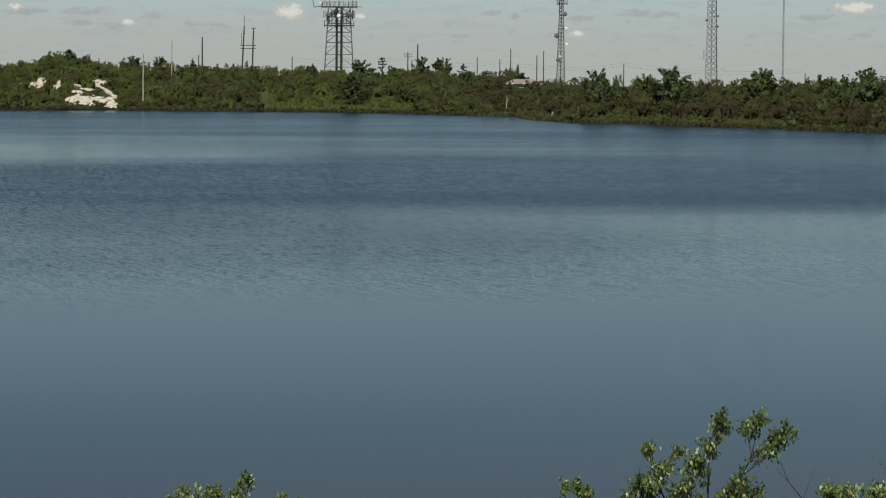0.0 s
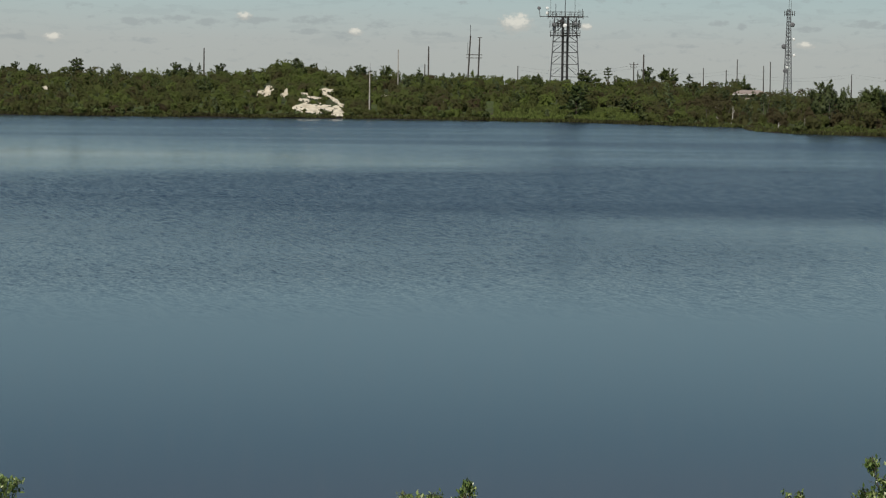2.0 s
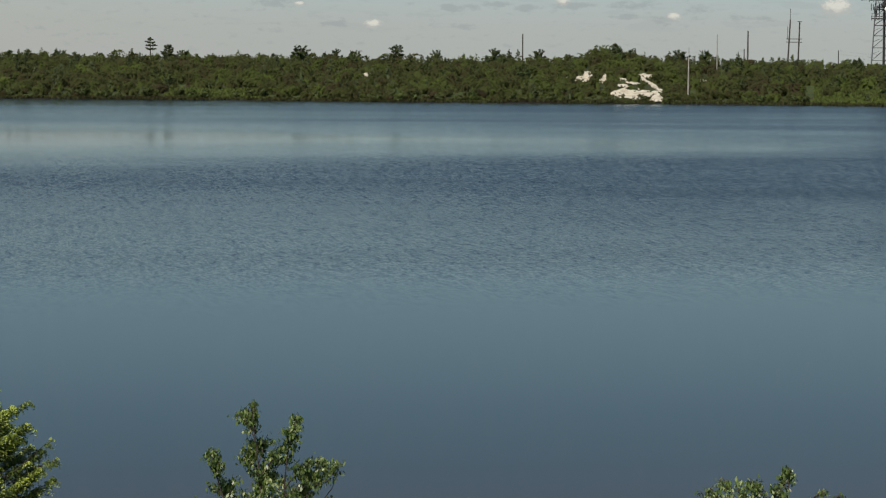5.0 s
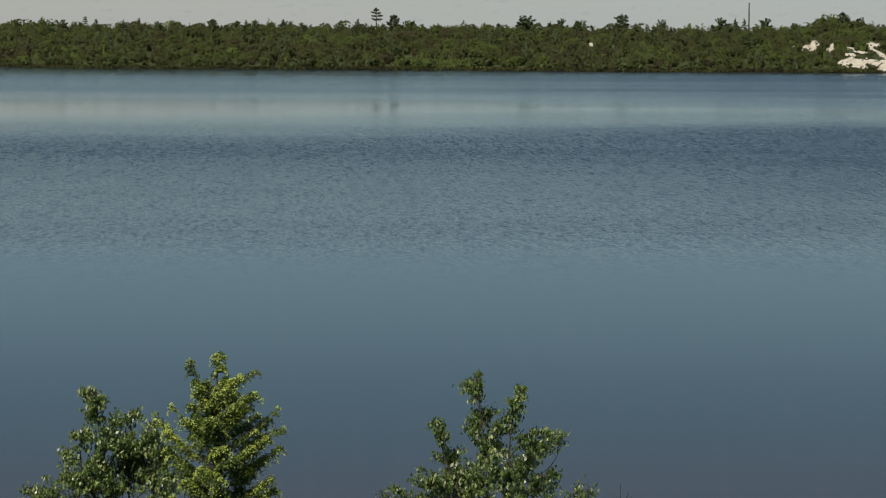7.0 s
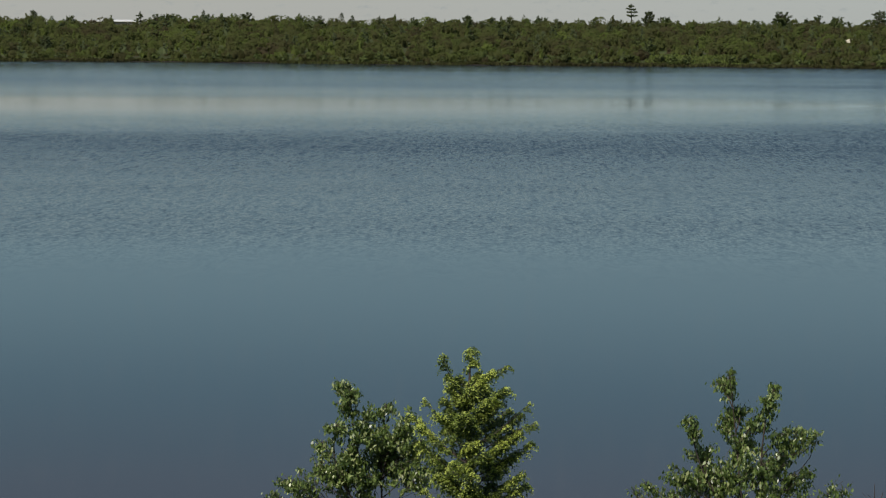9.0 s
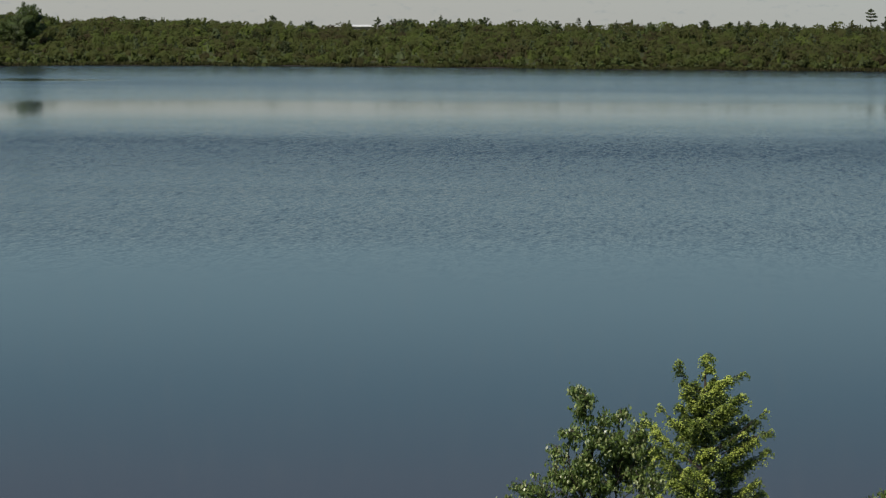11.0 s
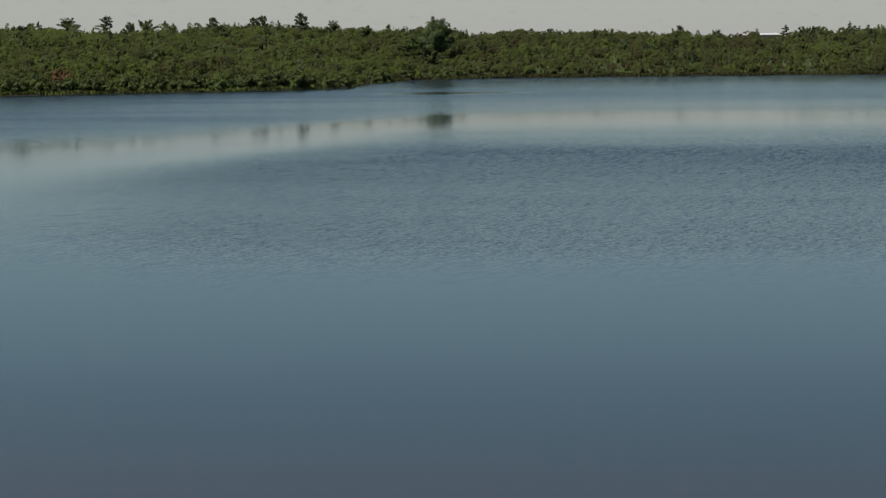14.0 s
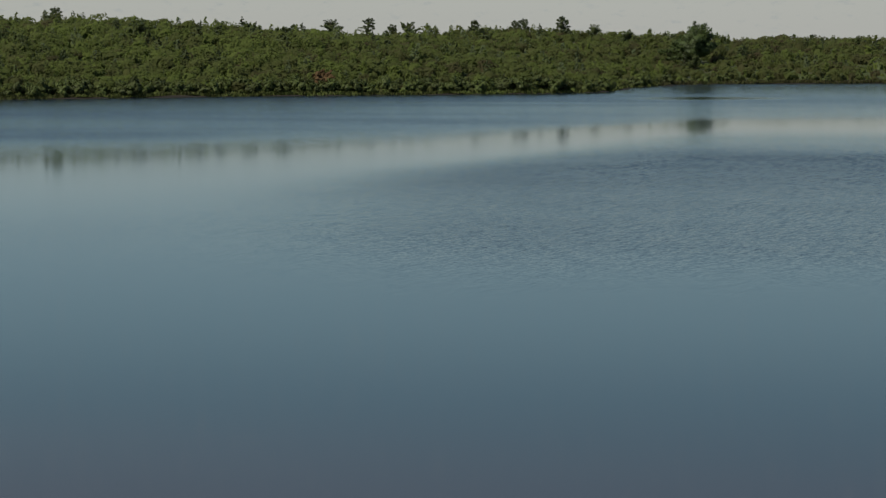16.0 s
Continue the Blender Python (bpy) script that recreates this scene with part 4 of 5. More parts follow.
sky_trees("t", ((-17.1, 0.26), (-2.02, 0.4), (3.39, 0.15), (3.6, 0.2)))

# the great dark tree in the bay, and the conifer on the meadow
r = np.random.RandomState(65)
limbs = round_limbs(r, 40, 3.5, 4.4, 2.9, 5, 1.5)
for i in range(9):   # low skirt of suckers on one side
    e = (-3.4 - 0.4 * i + r.uniform(-0.4, 0.4), r.uniform(-1.2, 1.2), 4.3 - 0.28 * i + r.uniform(-0.5, 0.4))
    limbs.append((0.6 + 0.5 * r.uniform(), e, 1.0))
    limbs.append((0.5, (e[0] * 0.8, e[1] - 0.4, e[2] * 0.5), 0.7))
big = limbed_tree("large_oak", r, limbs, 0.26, 300, M_OAK, M_BARK, 0.28, 0.72)
rho = 590.0
x, y = at(14.3, rho)
z = float(ground_height(x, y)) - 0.1
big.matrix_basis = Matrix.LocRotScale((x, y, z), Euler((0, 0, radians(14.25))), Vector((1.15, 1.1, 1)) * ((EYE + rho * math.tan(radians(0.46)) - z) / 8.5))
tagged(big, "large dense dark green oak standing alone above the scrub", "tree")
r = np.random.RandomState(67)
limbs = [(3.9, (0, 0, 4.6), 0.25), (3.2, (0.2, 0, 4.1), 0.35)]
for i in range(32):
    z, q = 0.45 + 3.5 * i / 31, i * 2.4
    k = (0.35 + (4.5 - z) * 0.6) * r.uniform(0.6, 1.1)
    limbs.append((z, (math.cos(q) * k, math.sin(q) * k, z + 0.2 + 0.12 * k), 0.36 + 0.06 * (4.6 - z)))
conifer = limbed_tree("spreading_pine", r, limbs, 0.2, 150, M_OAK, M_BARK, 0.14, 0.35, flat=0.6)
x, y = at(-16.5, 530)
conifer.matrix_basis = pose(x, y, float(ground_height(x, y)) - 0.1) @ Matrix.Diagonal((1.15, 1.15, 1.28, 1))
tagged(conifer, "spreading dark green pine at the edge of a green meadow", "pine tree")

# smaller trees scattered through the scrub
r = np.random.RandomState(91)
for i in range(135):
    kind = "bbpbs"[i % 5]
    b, inland = r.uniform(-27.5, 28.5), r.uniform(14, 112)
    rho = float(np.interp(b, FB, FD)) + inland
    x, y = at(b, rho)
    spots = np.array([float(sand_mask(np.array(x * (1 + a / rho)), np.array(y * (1 + a / rho)))) for a in (0, 4, 8, 14, 20, 28)])
    if 7.2 < b < 8.8 or -13.2 < b < -12.0 or spots.max() > -0.3 or float(shore_distance(x, y)) < 10:
        continue
    z = float(ground_height(x, y)) - 0.1
    cap = float(np.interp(b, (-27, -19, -11, -5, 10, 15, 20, 28), (-0.02, 0.05, 0.28, 0.15, 0.16, 0.25, 0.42, 0.58)))
    tall = min(r.uniform(2.7, 3.9) * (1.1 if kind == "s" else 1.0), EYE + rho * math.tan(radians(cap)) - z)
    if tall < 1.6:
        continue
    plant(kind, i, x, y, z, tall, r.uniform(0.8, 1.15), "small dark tree growing up through the scrub")

# bushes along the water
shore_bush = []
for i in range(6):
    r = np.random.RandomState(71 + i)
    shore_bush.append(limbed_tree("bush", r, round_limbs(r, 9, 0.95, 0.62, 0.55, 2, 0.36), 0.19, 62, M_RUST if i == 5 else M_SHORE, M_BARK, 0.04, 0.2 + 0.12 * i if i < 5 else 0.5, 0.1, one_spray=True))
r = np.random.RandomState(81)
b, i, seen = -28.5, 0, set()
while b < 29.5:
    rho = float(np.interp(b, FB, FD)) + (r.uniform(1.0, 4.0) if b < 15 else r.uniform(0.6, 3.6))
    x, y = at(b, rho)
    b += r.uniform(0.15, 0.34) if b < 15 else r.uniform(0.09, 0.2)
    if b < 13 and r.uniform() < (0.75 if b < -13 else 0.5):
        continue
    if float(shore_distance(x, y)) < (0.9 if b < 15 else 0.35) or max(float(sand_mask(np.array(x * q), np.array(y * q))) for q in (1.0, 1.008, 1.016, 1.024)) > -0.4:
        continue
    k = i % 5
    m = Matrix.LocRotScale((x, y, float(ground_height(x, y)) - 0.05), Euler((0, 0, r.uniform(0, 6.28))), Vector((1, 1, r.uniform(0.8, 1.15))) * r.uniform(0.8, 1.5) * (1.25 if b > 15 else 1.0))
    if k in seen:
        ob = copy_thing(shore_bush[k], m)
        ob.matrix_basis = m
    else:
        seen.add(k)
        ob = shore_bush[k]
        ob.matrix_basis = m
    tagged(ob, "rounded light green bush at the edge of the water", "bush", "bushes along the far shore")
    i += 1
x, y = at(-11.6, float(np.interp(-11.6, FB, FD)) + 3.2)
ob = copy_thing(shore_bush[0], Matrix())
ob.matrix_basis = Matrix.LocRotScale((x, y, float(ground_height(x, y)) - 0.05), None, (1.35, 1.1, 0.9))
tagged(ob, "dark round bush in front of the white sand", "bush", "bushes along the far shore")
for k, b, inland, size, what in ((0, -17.82, 4.0, 1.55, "dark green bush on the grassy shore"), (4, -25.66, 15.0, 2.5, "tall light green bush among the brownish scrub")):
    x, y = at(b, float(np.interp(b, FB, FD)) + inland)
    ob = copy_thing(shore_bush[k], Matrix())
    ob.matrix_basis = Matrix.LocRotScale((x, y, float(ground_height(x, y)) - 0.05), None, (size * 0.9, size * 0.9, size))
    tagged(ob, what, "bush", "bushes along the far shore")
x, y = at(21.56, float(np.interp(21.56, FB, FD)) + 4.5)
shore_bush[5].matrix_basis = Matrix.LocRotScale((x, y, float(ground_height(x, y))), None, (2.3, 1.8, 2.1))
tagged(shore_bush[5], "rust brown withered bush among the green scrub", "bush")


# ---- masts, poles and towers ----
def rod(bm, a, b, r, sides=4):
    tube(bm, [a, b], r, r, sides)


def bar(name, a, b, r, mat, parent, sides=4, label=""):
    bm = bmesh.new()
    rod(bm, a, b, r, sides)
    return part(name, bm, mat, parent, label)


def stand(b, rho):
    x, y = at(b, rho)
    return x, y, float(ground_height(x, y))


def top_z(rho, up):
    return EYE + rho * math.tan(radians(up))


def turned(root, b, x, y, z):
    root.matrix_basis = pose(x, y, z, 0, 0, b)
    return root


def utility_pole(b, rho, up, mat=M_POLE, arms=(), tip=0.0, r=0.15, label="weathered wooden utility pole standing in the scrub"):
    x, y, z = stand(b, rho)
    h = top_z(rho, up) - z
    root = new("utility_pole")
    bm = bmesh.new()
    tube(bm, [(0, 0, -0.4), (0, 0, h * 0.5), (0, 0, h)], r * 1.15, r * 0.8, 8)
    part("pole", bm, mat, root)
    for down, half in arms:
        bar("crossarm", (-half, -0.12, h - down), (half, -0.12, h - down), 0.07, mat, root)
        for s in (-0.85, 0.85):
            bar("insulator", (s * half, -0.12, h - down + 0.05), (s * half, -0.12, h - down + 0.28), 0.05, M_GREYDISH, root, 6)
    if tip:
        bar("antenna", (0.05, 0, h - 0.2), (0.05, 0, h + tip), 0.035, M_STEEL_DARK, root, 5)
    turned(root, b, x, y, z)
    return tagged(root, label, "utility pole", "poles on the far bank")


utility_pole(-12.47, 536, 0.10, M_POLE_PALE, ((0.25, 0.5),), 1.6, 0.13, "pale bleached wooden pole with a short crossarm and whip")
utility_pole(-13.02, 596, 0.54, M_POLE_PALE, (), 0, 0.12, "bleached wooden pole without crossarms in the scrub")
utility_pole(-13.61, 650, 0.61, M_POLE, (), 0, 0.17)
utility_pole(-13.54, 660, 0.26, M_POLE, (), 0, 0.13)
utility_pole(-15.35, 690, 0.25, M_POLE, (), 0, 0.12)
utility_pole(-17.60, 650, 0.36, M_POLE, ((0.5, 1.0), (1.1, 0.8)), 0, 0.14, "wooden utility pole carrying two crossarms and wires")
utility_pole(-17.68, 655, 0.20, M_POLE, (), 0, 0.12)
utility_pole(-17.79, 610, 0.51, M_POLE, (), 0, 0.17)
for b, up in ((-18.95, 0.26), (-19.39, 0.23), (-19.60, 0.44), (-20.11, 0.32), (-20.24, 0.40), (-21.80, 0.17), (-25.3, 0.02)):
    utility_pole(b, 640, up, M_POLE, (), 0, 0.11)
utility_pole(-9.25, 640, 0.52, M_POLE, (), 0, 0.15)

# two poles joined by beams
x, y, z = stand(-14.51, 655)
hf = new("twin_pole")
for s, up, tip in ((-1.03, 0.83, 2.4), (1.03, 0.80, 0)):
    h = top_z(655, up) - z
    bm = bmesh.new()
    tube(bm, [(s - (0.55 if tip else 0.3), 0, -0.4), (s, 0, h)], 0.19, 0.14, 8)
    part("pole", bm, M_POLE, hf)
    if tip:
        bar("antenna", (s, 0, h - 0.2), (s, 0, h + tip), 0.05, M_STEEL_DARK, hf, 5)
    else:
        bar("crossarm", (s - 0.5, 0, h - 0.1), (s + 0.5, 0, h - 0.1), 0.09, M_POLE, hf)
h = top_z(655, 0.80) - z
for down in (3.9, 4.6):
    bar("beam", (-1.9, -0.2, h - down), (1.6, -0.2, h - down), 0.11, M_POLE, hf)
bar("antenna", (-1.6, -0.2, h - 3.9), (-1.6, -0.2, h - 1.2), 0.05, M_STEEL_DARK, hf, 5)
turned(hf, -14.51, x, y, z)
tagged(hf, "two dark wooden poles joined by a pair of beams", "utility pole")


def dish(name, at_, r, mat, parent, facing=(0, -1, 0), label=""):
    """A drum dish with a domed face."""
    d = Vector(facing).normalized()
    u = d.orthogonal().normalized()
    w2 = d.cross(u)
    bm = bmesh.new()
    rows = []
    for off, rad in ((-0.35, 0.55), (-0.3, 0.98), (0.15, 1.0), (0.32, 0.8), (0.42, 0.45)):
        rows.append([bm.verts.new(Vector(at_) + d * off * r + (u * math.cos(6.2832 * k / 14) + w2 * math.sin(6.2832 * k / 14)) * rad * r) for k in range(14)])
    for p, q in zip(rows, rows[1:]):
        for k in range(14):
            bm.faces.new((p[k], p[(k + 1) % 14], q[(k + 1) % 14], q[k]))
    bm.faces.new(rows[-1])
    bm.faces.new(rows[0][::-1])
    return part(name, bm, mat, parent, label)


def platform(root, z, half, rail=1.1, mat=M_STEEL_DARK):
    bm = bmesh.new()
    for s in (-1, 1):
        rod(bm, (-half, s * half, z), (half, s * half, z), 0.13)
        rod(bm, (s * half, -half, z), (s * half, half, z), 0.13)
    for k in range(-3, 4):
        rod(bm, (k * half / 3.5, -half, z), (k * half / 3.5, half, z), 0.05)
    deck = part("platform", bm, mat, root)
    for s in (-1, 1):
        for zz in (0.55, rail):
            bar("rail", (-half, s * half, z + zz), (half, s * half, z + zz), 0.035, mat, deck)
            bar("rail", (s * half, -half, z + zz), (s * half, half, z + zz), 0.035, mat, deck)
        for k in range(-3, 4):
            bar("post", (k * half / 3, s * half, z), (k * half / 3, s * half, z + rail), 0.04, mat, deck)
    return deck


# the broad square tower with two platforms
T1_FAR = 690.0
x, y, z = stand(-16.26, T1_FAR)
z1 = top_z(T1_FAR, 1.22) - z      # upper platform
z2 = top_z(T1_FAR, 0.86) - z      # lower platform
tower = new("lattice_tower")
half0, half1 = 3.5, 2.5
legs = [(sx, sy) for sx in (-1, 1) for sy in (-1, 1)]


def leg_at(sx, sy, zz):
    k = half0 + (half1 - half0) * min(1, zz / z1)
    return (sx * k, sy * k, zz)


for sx, sy in legs:
    bar("leg", leg_at(sx, sy, -0.3), leg_at(sx, sy, z1), 0.13, M_STEEL, tower, 6)
levels = [z1 * q for q in (0.0, 0.19, 0.36, 0.52, 0.66, 0.78, 0.9, 1.0)]
for lo, hi in zip(levels, levels[1:]):
    for (a, b) in (((-1, -1), (1, -1)), ((1, -1), (1, 1)), ((1, 1), (-1, 1)), ((-1, 1), (-1, -1))):
        bar("girt", leg_at(*a, hi), leg_at(*b, hi), 0.075, M_STEEL_DARK, tower)
        pa, pb, qa, qb = (Vector(leg_at(*a, lo)), Vector(leg_at(*b, lo)), Vector(leg_at(*a, hi)), Vector(leg_at(*b, hi)))
        mid = (qa + qb) / 2
        bar("brace", pa, mid, 0.055, M_STEEL_DARK, tower)
        bar("brace", pb, mid, 0.055, M_STEEL_DARK, tower)
        for end in (pa.lerp(qa, 0.5), pb.lerp(qb, 0.5)):
            bar("brace", end, end.lerp(mid, 0.5) + Vector((0, 0, -0.02)), 0.035, M_STEEL, tower)
for s in (-0.55, 0.55):
    bar("cable_column", (s, 0, 0), (s, 0, z1), 0.28, M_STEEL_DARK, tower, 8)
for lo in np.linspace(1, z1 - 1, 14):
    bar("rung", (-0.55, 0, lo), (0.55, 0, lo), 0.05, M_STEEL_DARK, tower)
platform(tower, z1, 4.1)
platform(tower, z2, 3.45)
platform(tower, (z1 + z2) / 2, 2.9, 0.6)
rngt = np.random.RandomState(5)
for lev, half in ((z1, 4.1), (z2, 3.45), (z1 - 2.1, 3.6)):
    for k in range(9):
        s = -half + 2 * half * k / 8
        for yy in (-half - 0.15, half + 0.15):
            hgt = rngt.uniform(0.9, 2.0)
            bar("panel_antenna", (s, yy, lev - 0.4), (s, yy, lev - 0.4 + hgt), 0.09, M_STEEL_DARK if rngt.uniform() < 0.6 else M_STEEL, tower, 4)
for k in range(26):
    px, py = rngt.uniform(-3.3, 3.3), rngt.choice((-3.1, 3.1))
    lo = rngt.uniform(z2 + 0.3, z1 - 2.4)
    bar("panel_antenna", (px, py, lo), (px, py, lo + rngt.uniform(1.2, 2.2)), rngt.uniform(0.06, 0.15), M_STEEL_DARK, tower, 4)
for s, hgt, r in ((-0.1, 6.5, 0.09), (2.2, 5.5, 0.05), (-2.3, 3.0, 0.07), (-3.9, 1.2, 0.06), (3.9, 1.9, 0.06), (3.4, 1.5, 0.06), (-3.5, 4.0, 0.04)):
    bar("whip_antenna", (s, 0, z1), (s, 0, z1 + hgt), r, M_STEEL_DARK, tower, 5)
bar("outrigger", (-4.1, -2, z1), (-6.0, -2, z1 - 0.1), 0.12, M_STEEL_DARK, tower)
bar("outrigger", (-5.9, -2, z1 - 0.2), (-6.2, -2, z1 + 1.8), 0.09, M_STEEL_DARK, tower)
bar("outrigger", (4.1, -2, z1), (5.4, -2, z1), 0.10, M_STEEL_DARK, tower)
dish("dish", (-6.2, -2, z1 + 1.9), 0.42, M_GREYDISH, tower)
dish("dish", (-4.3, -3.4, z1 + 1.9), 0.38, M_WHITE, tower, label="small white drum dish")
dish("dish", (-4.3, -3.4, z1 + 0.7), 0.38, M_WHITE, tower, label="small white drum dish")
dish("dish", (-0.1, -3.8, z2 + 2.2), 0.5, M_WHITE, tower, (-0.5, -0.8, 0.3), "bright white drum dish")
dish("dish", (2.4, -3.6, z2 + 2.6), 0.5, M_STEEL, tower)
dish("dish", (-2.6, -3.6, z2 + 2.4), 0.48, M_STEEL, tower)
dish("dish", (-1.0, -3.6, z2 + 3.2), 0.45, M_STEEL_DARK, tower)
turned(tower, -16.26, x, y, z)
tagged(tower, "broad square steel lattice tower crowded with antennas and dishes", "radio tower")


def slim_tower(b, rho, up, base_w, top_w, sides_mat, dishes, label, bays=22):
    """A three-legged lattice mast with zigzag bracing."""
    x, y, z = stand(b, rho)
    h = top_z(rho, up) - z
    root = new("lattice_mast")
    ring = [(math.cos(q), math.sin(q)) for q in (radians(210), radians(330), radians(90))]

    def leg(k, zz):
        r = (base_w + (top_w - base_w) * zz / h) / 1.73
        return (ring[k][0] * r, ring[k][1] * r, zz)

    for k in range(3):
        bar("leg", leg(k, -0.3), leg(k, h), 0.10 if k else 0.085, sides_mat[k], root, 6)
    for i in range(bays):
        lo, hi = h * i / bays, h * (i + 1) / bays
        for k in range(3):
            a, c = (k, (k + 1) % 3) if i % 2 else ((k + 1) % 3, k)
            bar("brace", leg(a, lo), leg(c, hi), 0.04, M_STEEL, root)
            bar("brace", leg(c, lo), leg(a, hi), 0.04, M_STEEL, root)
    for ux, upz, r, mat in dishes:
        zz = top_z(rho, upz) - z
        dish("dish", (ux, -0.6, zz), r, mat, root, (0.2, -1, 0.05), "white drum dish" if mat is M_WHITE else "")
        bar("dish_arm", (0, -0.2, zz), (ux, -0.4, zz), 0.05, M_STEEL_DARK, root)
    turned(root, b, x, y, z)
    tagged(root, label, "radio mast")
    return root, h


m2, h2 = slim_tower(-20.575, 690, 1.42, 1.95, 0.75, (M_STEEL_DARK, M_STEEL, M_STEEL),
                    ((0.85, 1.12, 0.55, M_GREYDISH), (-1.0, 0.70, 0.6, M_GREYDISH), (1.2, 0.84, 0.34, M_WHITE), (1.35, 0.53, 0.34, M_WHITE), (-0.65, 0.23, 0.5, M_GREYDISH), (-0.2, 0.30, 0.28, M_WHITE)),
                    "slender steel lattice mast hung with drum dishes", 24)
for s in (-1.0, -0.6, 0.8, 1.3):
    bar("panel_antenna", (s, -0.5, h2 - 1.6), (s, -0.5, h2 - 0.4), 0.12, M_STEEL_DARK, m2)
bar("crossarm", (-1.1, -0.4, h2 - 1.2), (1.4, -0.4, h2 - 1.2), 0.06, M_STEEL_DARK, m2)
bar("whip_antenna", (0, 0, h2), (0, 0, h2 + 4), 0.07, M_STEEL_DARK, m2)
bar("whip_antenna", (0.5, 0, h2 - 1), (0.5, 0, h2 + 2), 0.05, M_STEEL_DARK, m2)
# left leg pale, right leg dark: side light put into the leg colours
m3, h3 = slim_tower(-23.49, 640, 1.9, 2.6, 1.55, (M_STEEL_PALE, M_STEEL_DARK, M_STEEL_PALE),
                    ((-1.1, 1.02, 0.3, M_GREYDISH), (1.3, 1.1, 0.25, M_GREYDISH), (1.25, 0.9, 0.28, M_STEEL)), "steel lattice mast with crossed bracing above the scrub", 20)
zz = top_z(640, 0.35)
bar("panel_antenna", (-1.6, -0.3, zz - 5), (-1.6, -0.3, zz - 3), 0.10, M_STEEL, m3)
bar("whip_antenna", (1.5, 0, h3 * 0.78), (1.5, 0, h3 * 0.95), 0.05, M_STEEL, m3)

x, y, z = stand(-24.87, 640)
mast = new("pole_mast")
h = top_z(640, 2.0) - z
bm = bmesh.new()
tube(bm, [(0, 0, -0.3), (0, 0, h * 0.5), (0, 0, h)], 0.21, 0.14, 10)
part("shaft", bm, M_STEEL_PALE, mast)
for k in range(1, 9):
    bm = bmesh.new()
    tube(bm, [(0, 0, h * k / 9 - 0.12), (0, 0, h * k / 9 + 0.12)], 0.22, 0.22, 10)
    part("flange", bm, M_STEEL_PALE, mast)
turned(mast, -24.87, x, y, z)
tagged(mast, "tall plain grey steel monopole mast", "radio mast")


def cable(points, label):
    """A sagging wire through its supports."""
    bm = bmesh.new()
    path = []
    for a, b in zip(points, points[1:]):
        a, b = Vector(a), Vector(b)
        for i in range(8):
            t = i / 8
            path.append(tuple(a.lerp(b, t) - Vector((0, 0, 1.2 * 4 * t * (1 - t)))))
    path.append(points[-1])
    tube(bm, path, 0.013, 0.013, 4)
    ob = part("power_line", bm, M_WIRE)
    return tagged(ob, label, "wire", "power lines")


for up in (0.30, 0.24):
    cable([(*at(b, 650), top_z(650, u)) for b, u in ((-15.35, up - 0.06), (-17.60, up), (-19.39, up - 0.09), (-21.8, up - 0.12), (-25.3, up - 0.2))], "thin dark power line strung between the poles")


# ---- low buildings beyond the scrub ----
def low_building(b, rho, wide, deep, base, tall, roof_rise, label, roof=M_ROOF):
    root = new("building")
    bm = bmesh.new()
    bmesh.ops.create_cube(bm, size=1, matrix=Matrix.Translation((0, 0, tall / 2)) @ Matrix.Diagonal((wide, deep, tall, 1)))
    part("wall", bm, M_WALL, root)
    bm = bmesh.new()
    e = 0.5
    lo = [bm.verts.new((sx * (wide / 2 + e), sy * (deep / 2 + e), tall + 0.004)) for sx, sy in ((-1, -1), (1, -1), (1, 1), (-1, 1))]
    hi = [bm.verts.new((sx * (wide / 2 - deep * 0.3), 0, tall + roof_rise)) for sx in (-1, 1)]
    for f in ((lo[0], lo[1], hi[1], hi[0]), (lo[2], lo[3], hi[0], hi[1]), (lo[1], lo[2], hi[1]), (lo[3], lo[0], hi[0]), (lo[3], lo[2], lo[1], lo[0])):
        bm.faces.new(f)
    part("roof", bm, roof, root)
    bar("fascia", (-wide / 2 - e, -deep / 2 - e, tall - 0.06), (wide / 2 + e, -deep / 2 - e, tall - 0.06), 0.1, M_ROOF, root, 4, "white eaves board")
    for k in range(int(wide // 3)):
        bm = bmesh.new()
        bmesh.ops.create_cube(bm, size=1, matrix=Matrix.Translation((-wide / 2 + 1.5 + 3 * k, -deep / 2 - 0.01, tall * 0.55)) @ Matrix.Diagonal((1.1, 0.06, 1.0, 1)))
        part("window", bm, M_GLASS_DARK, root)
    x, y = at(b, rho)
    turned(root, b, x, y, base)
    return tagged(root, label, "building")


low_building(7.96, 800, 12.0, 7, top_z(800, 0.045) - 3.9, 3.4, 0.45, "long low building with a pale roof behind the trees")
low_building(6.6, 830, 4, 5, top_z(830, 0.05) - 3.7, 3.2, 0.45, "small shed with a pale roof behind the trees")
low_building(-19.86, 570, 6.6, 5, top_z(570, -0.17) - 3.5, 2.9, 0.8, "low shed with a tan roof sunk in the scrub", M_ROOF_TAN)

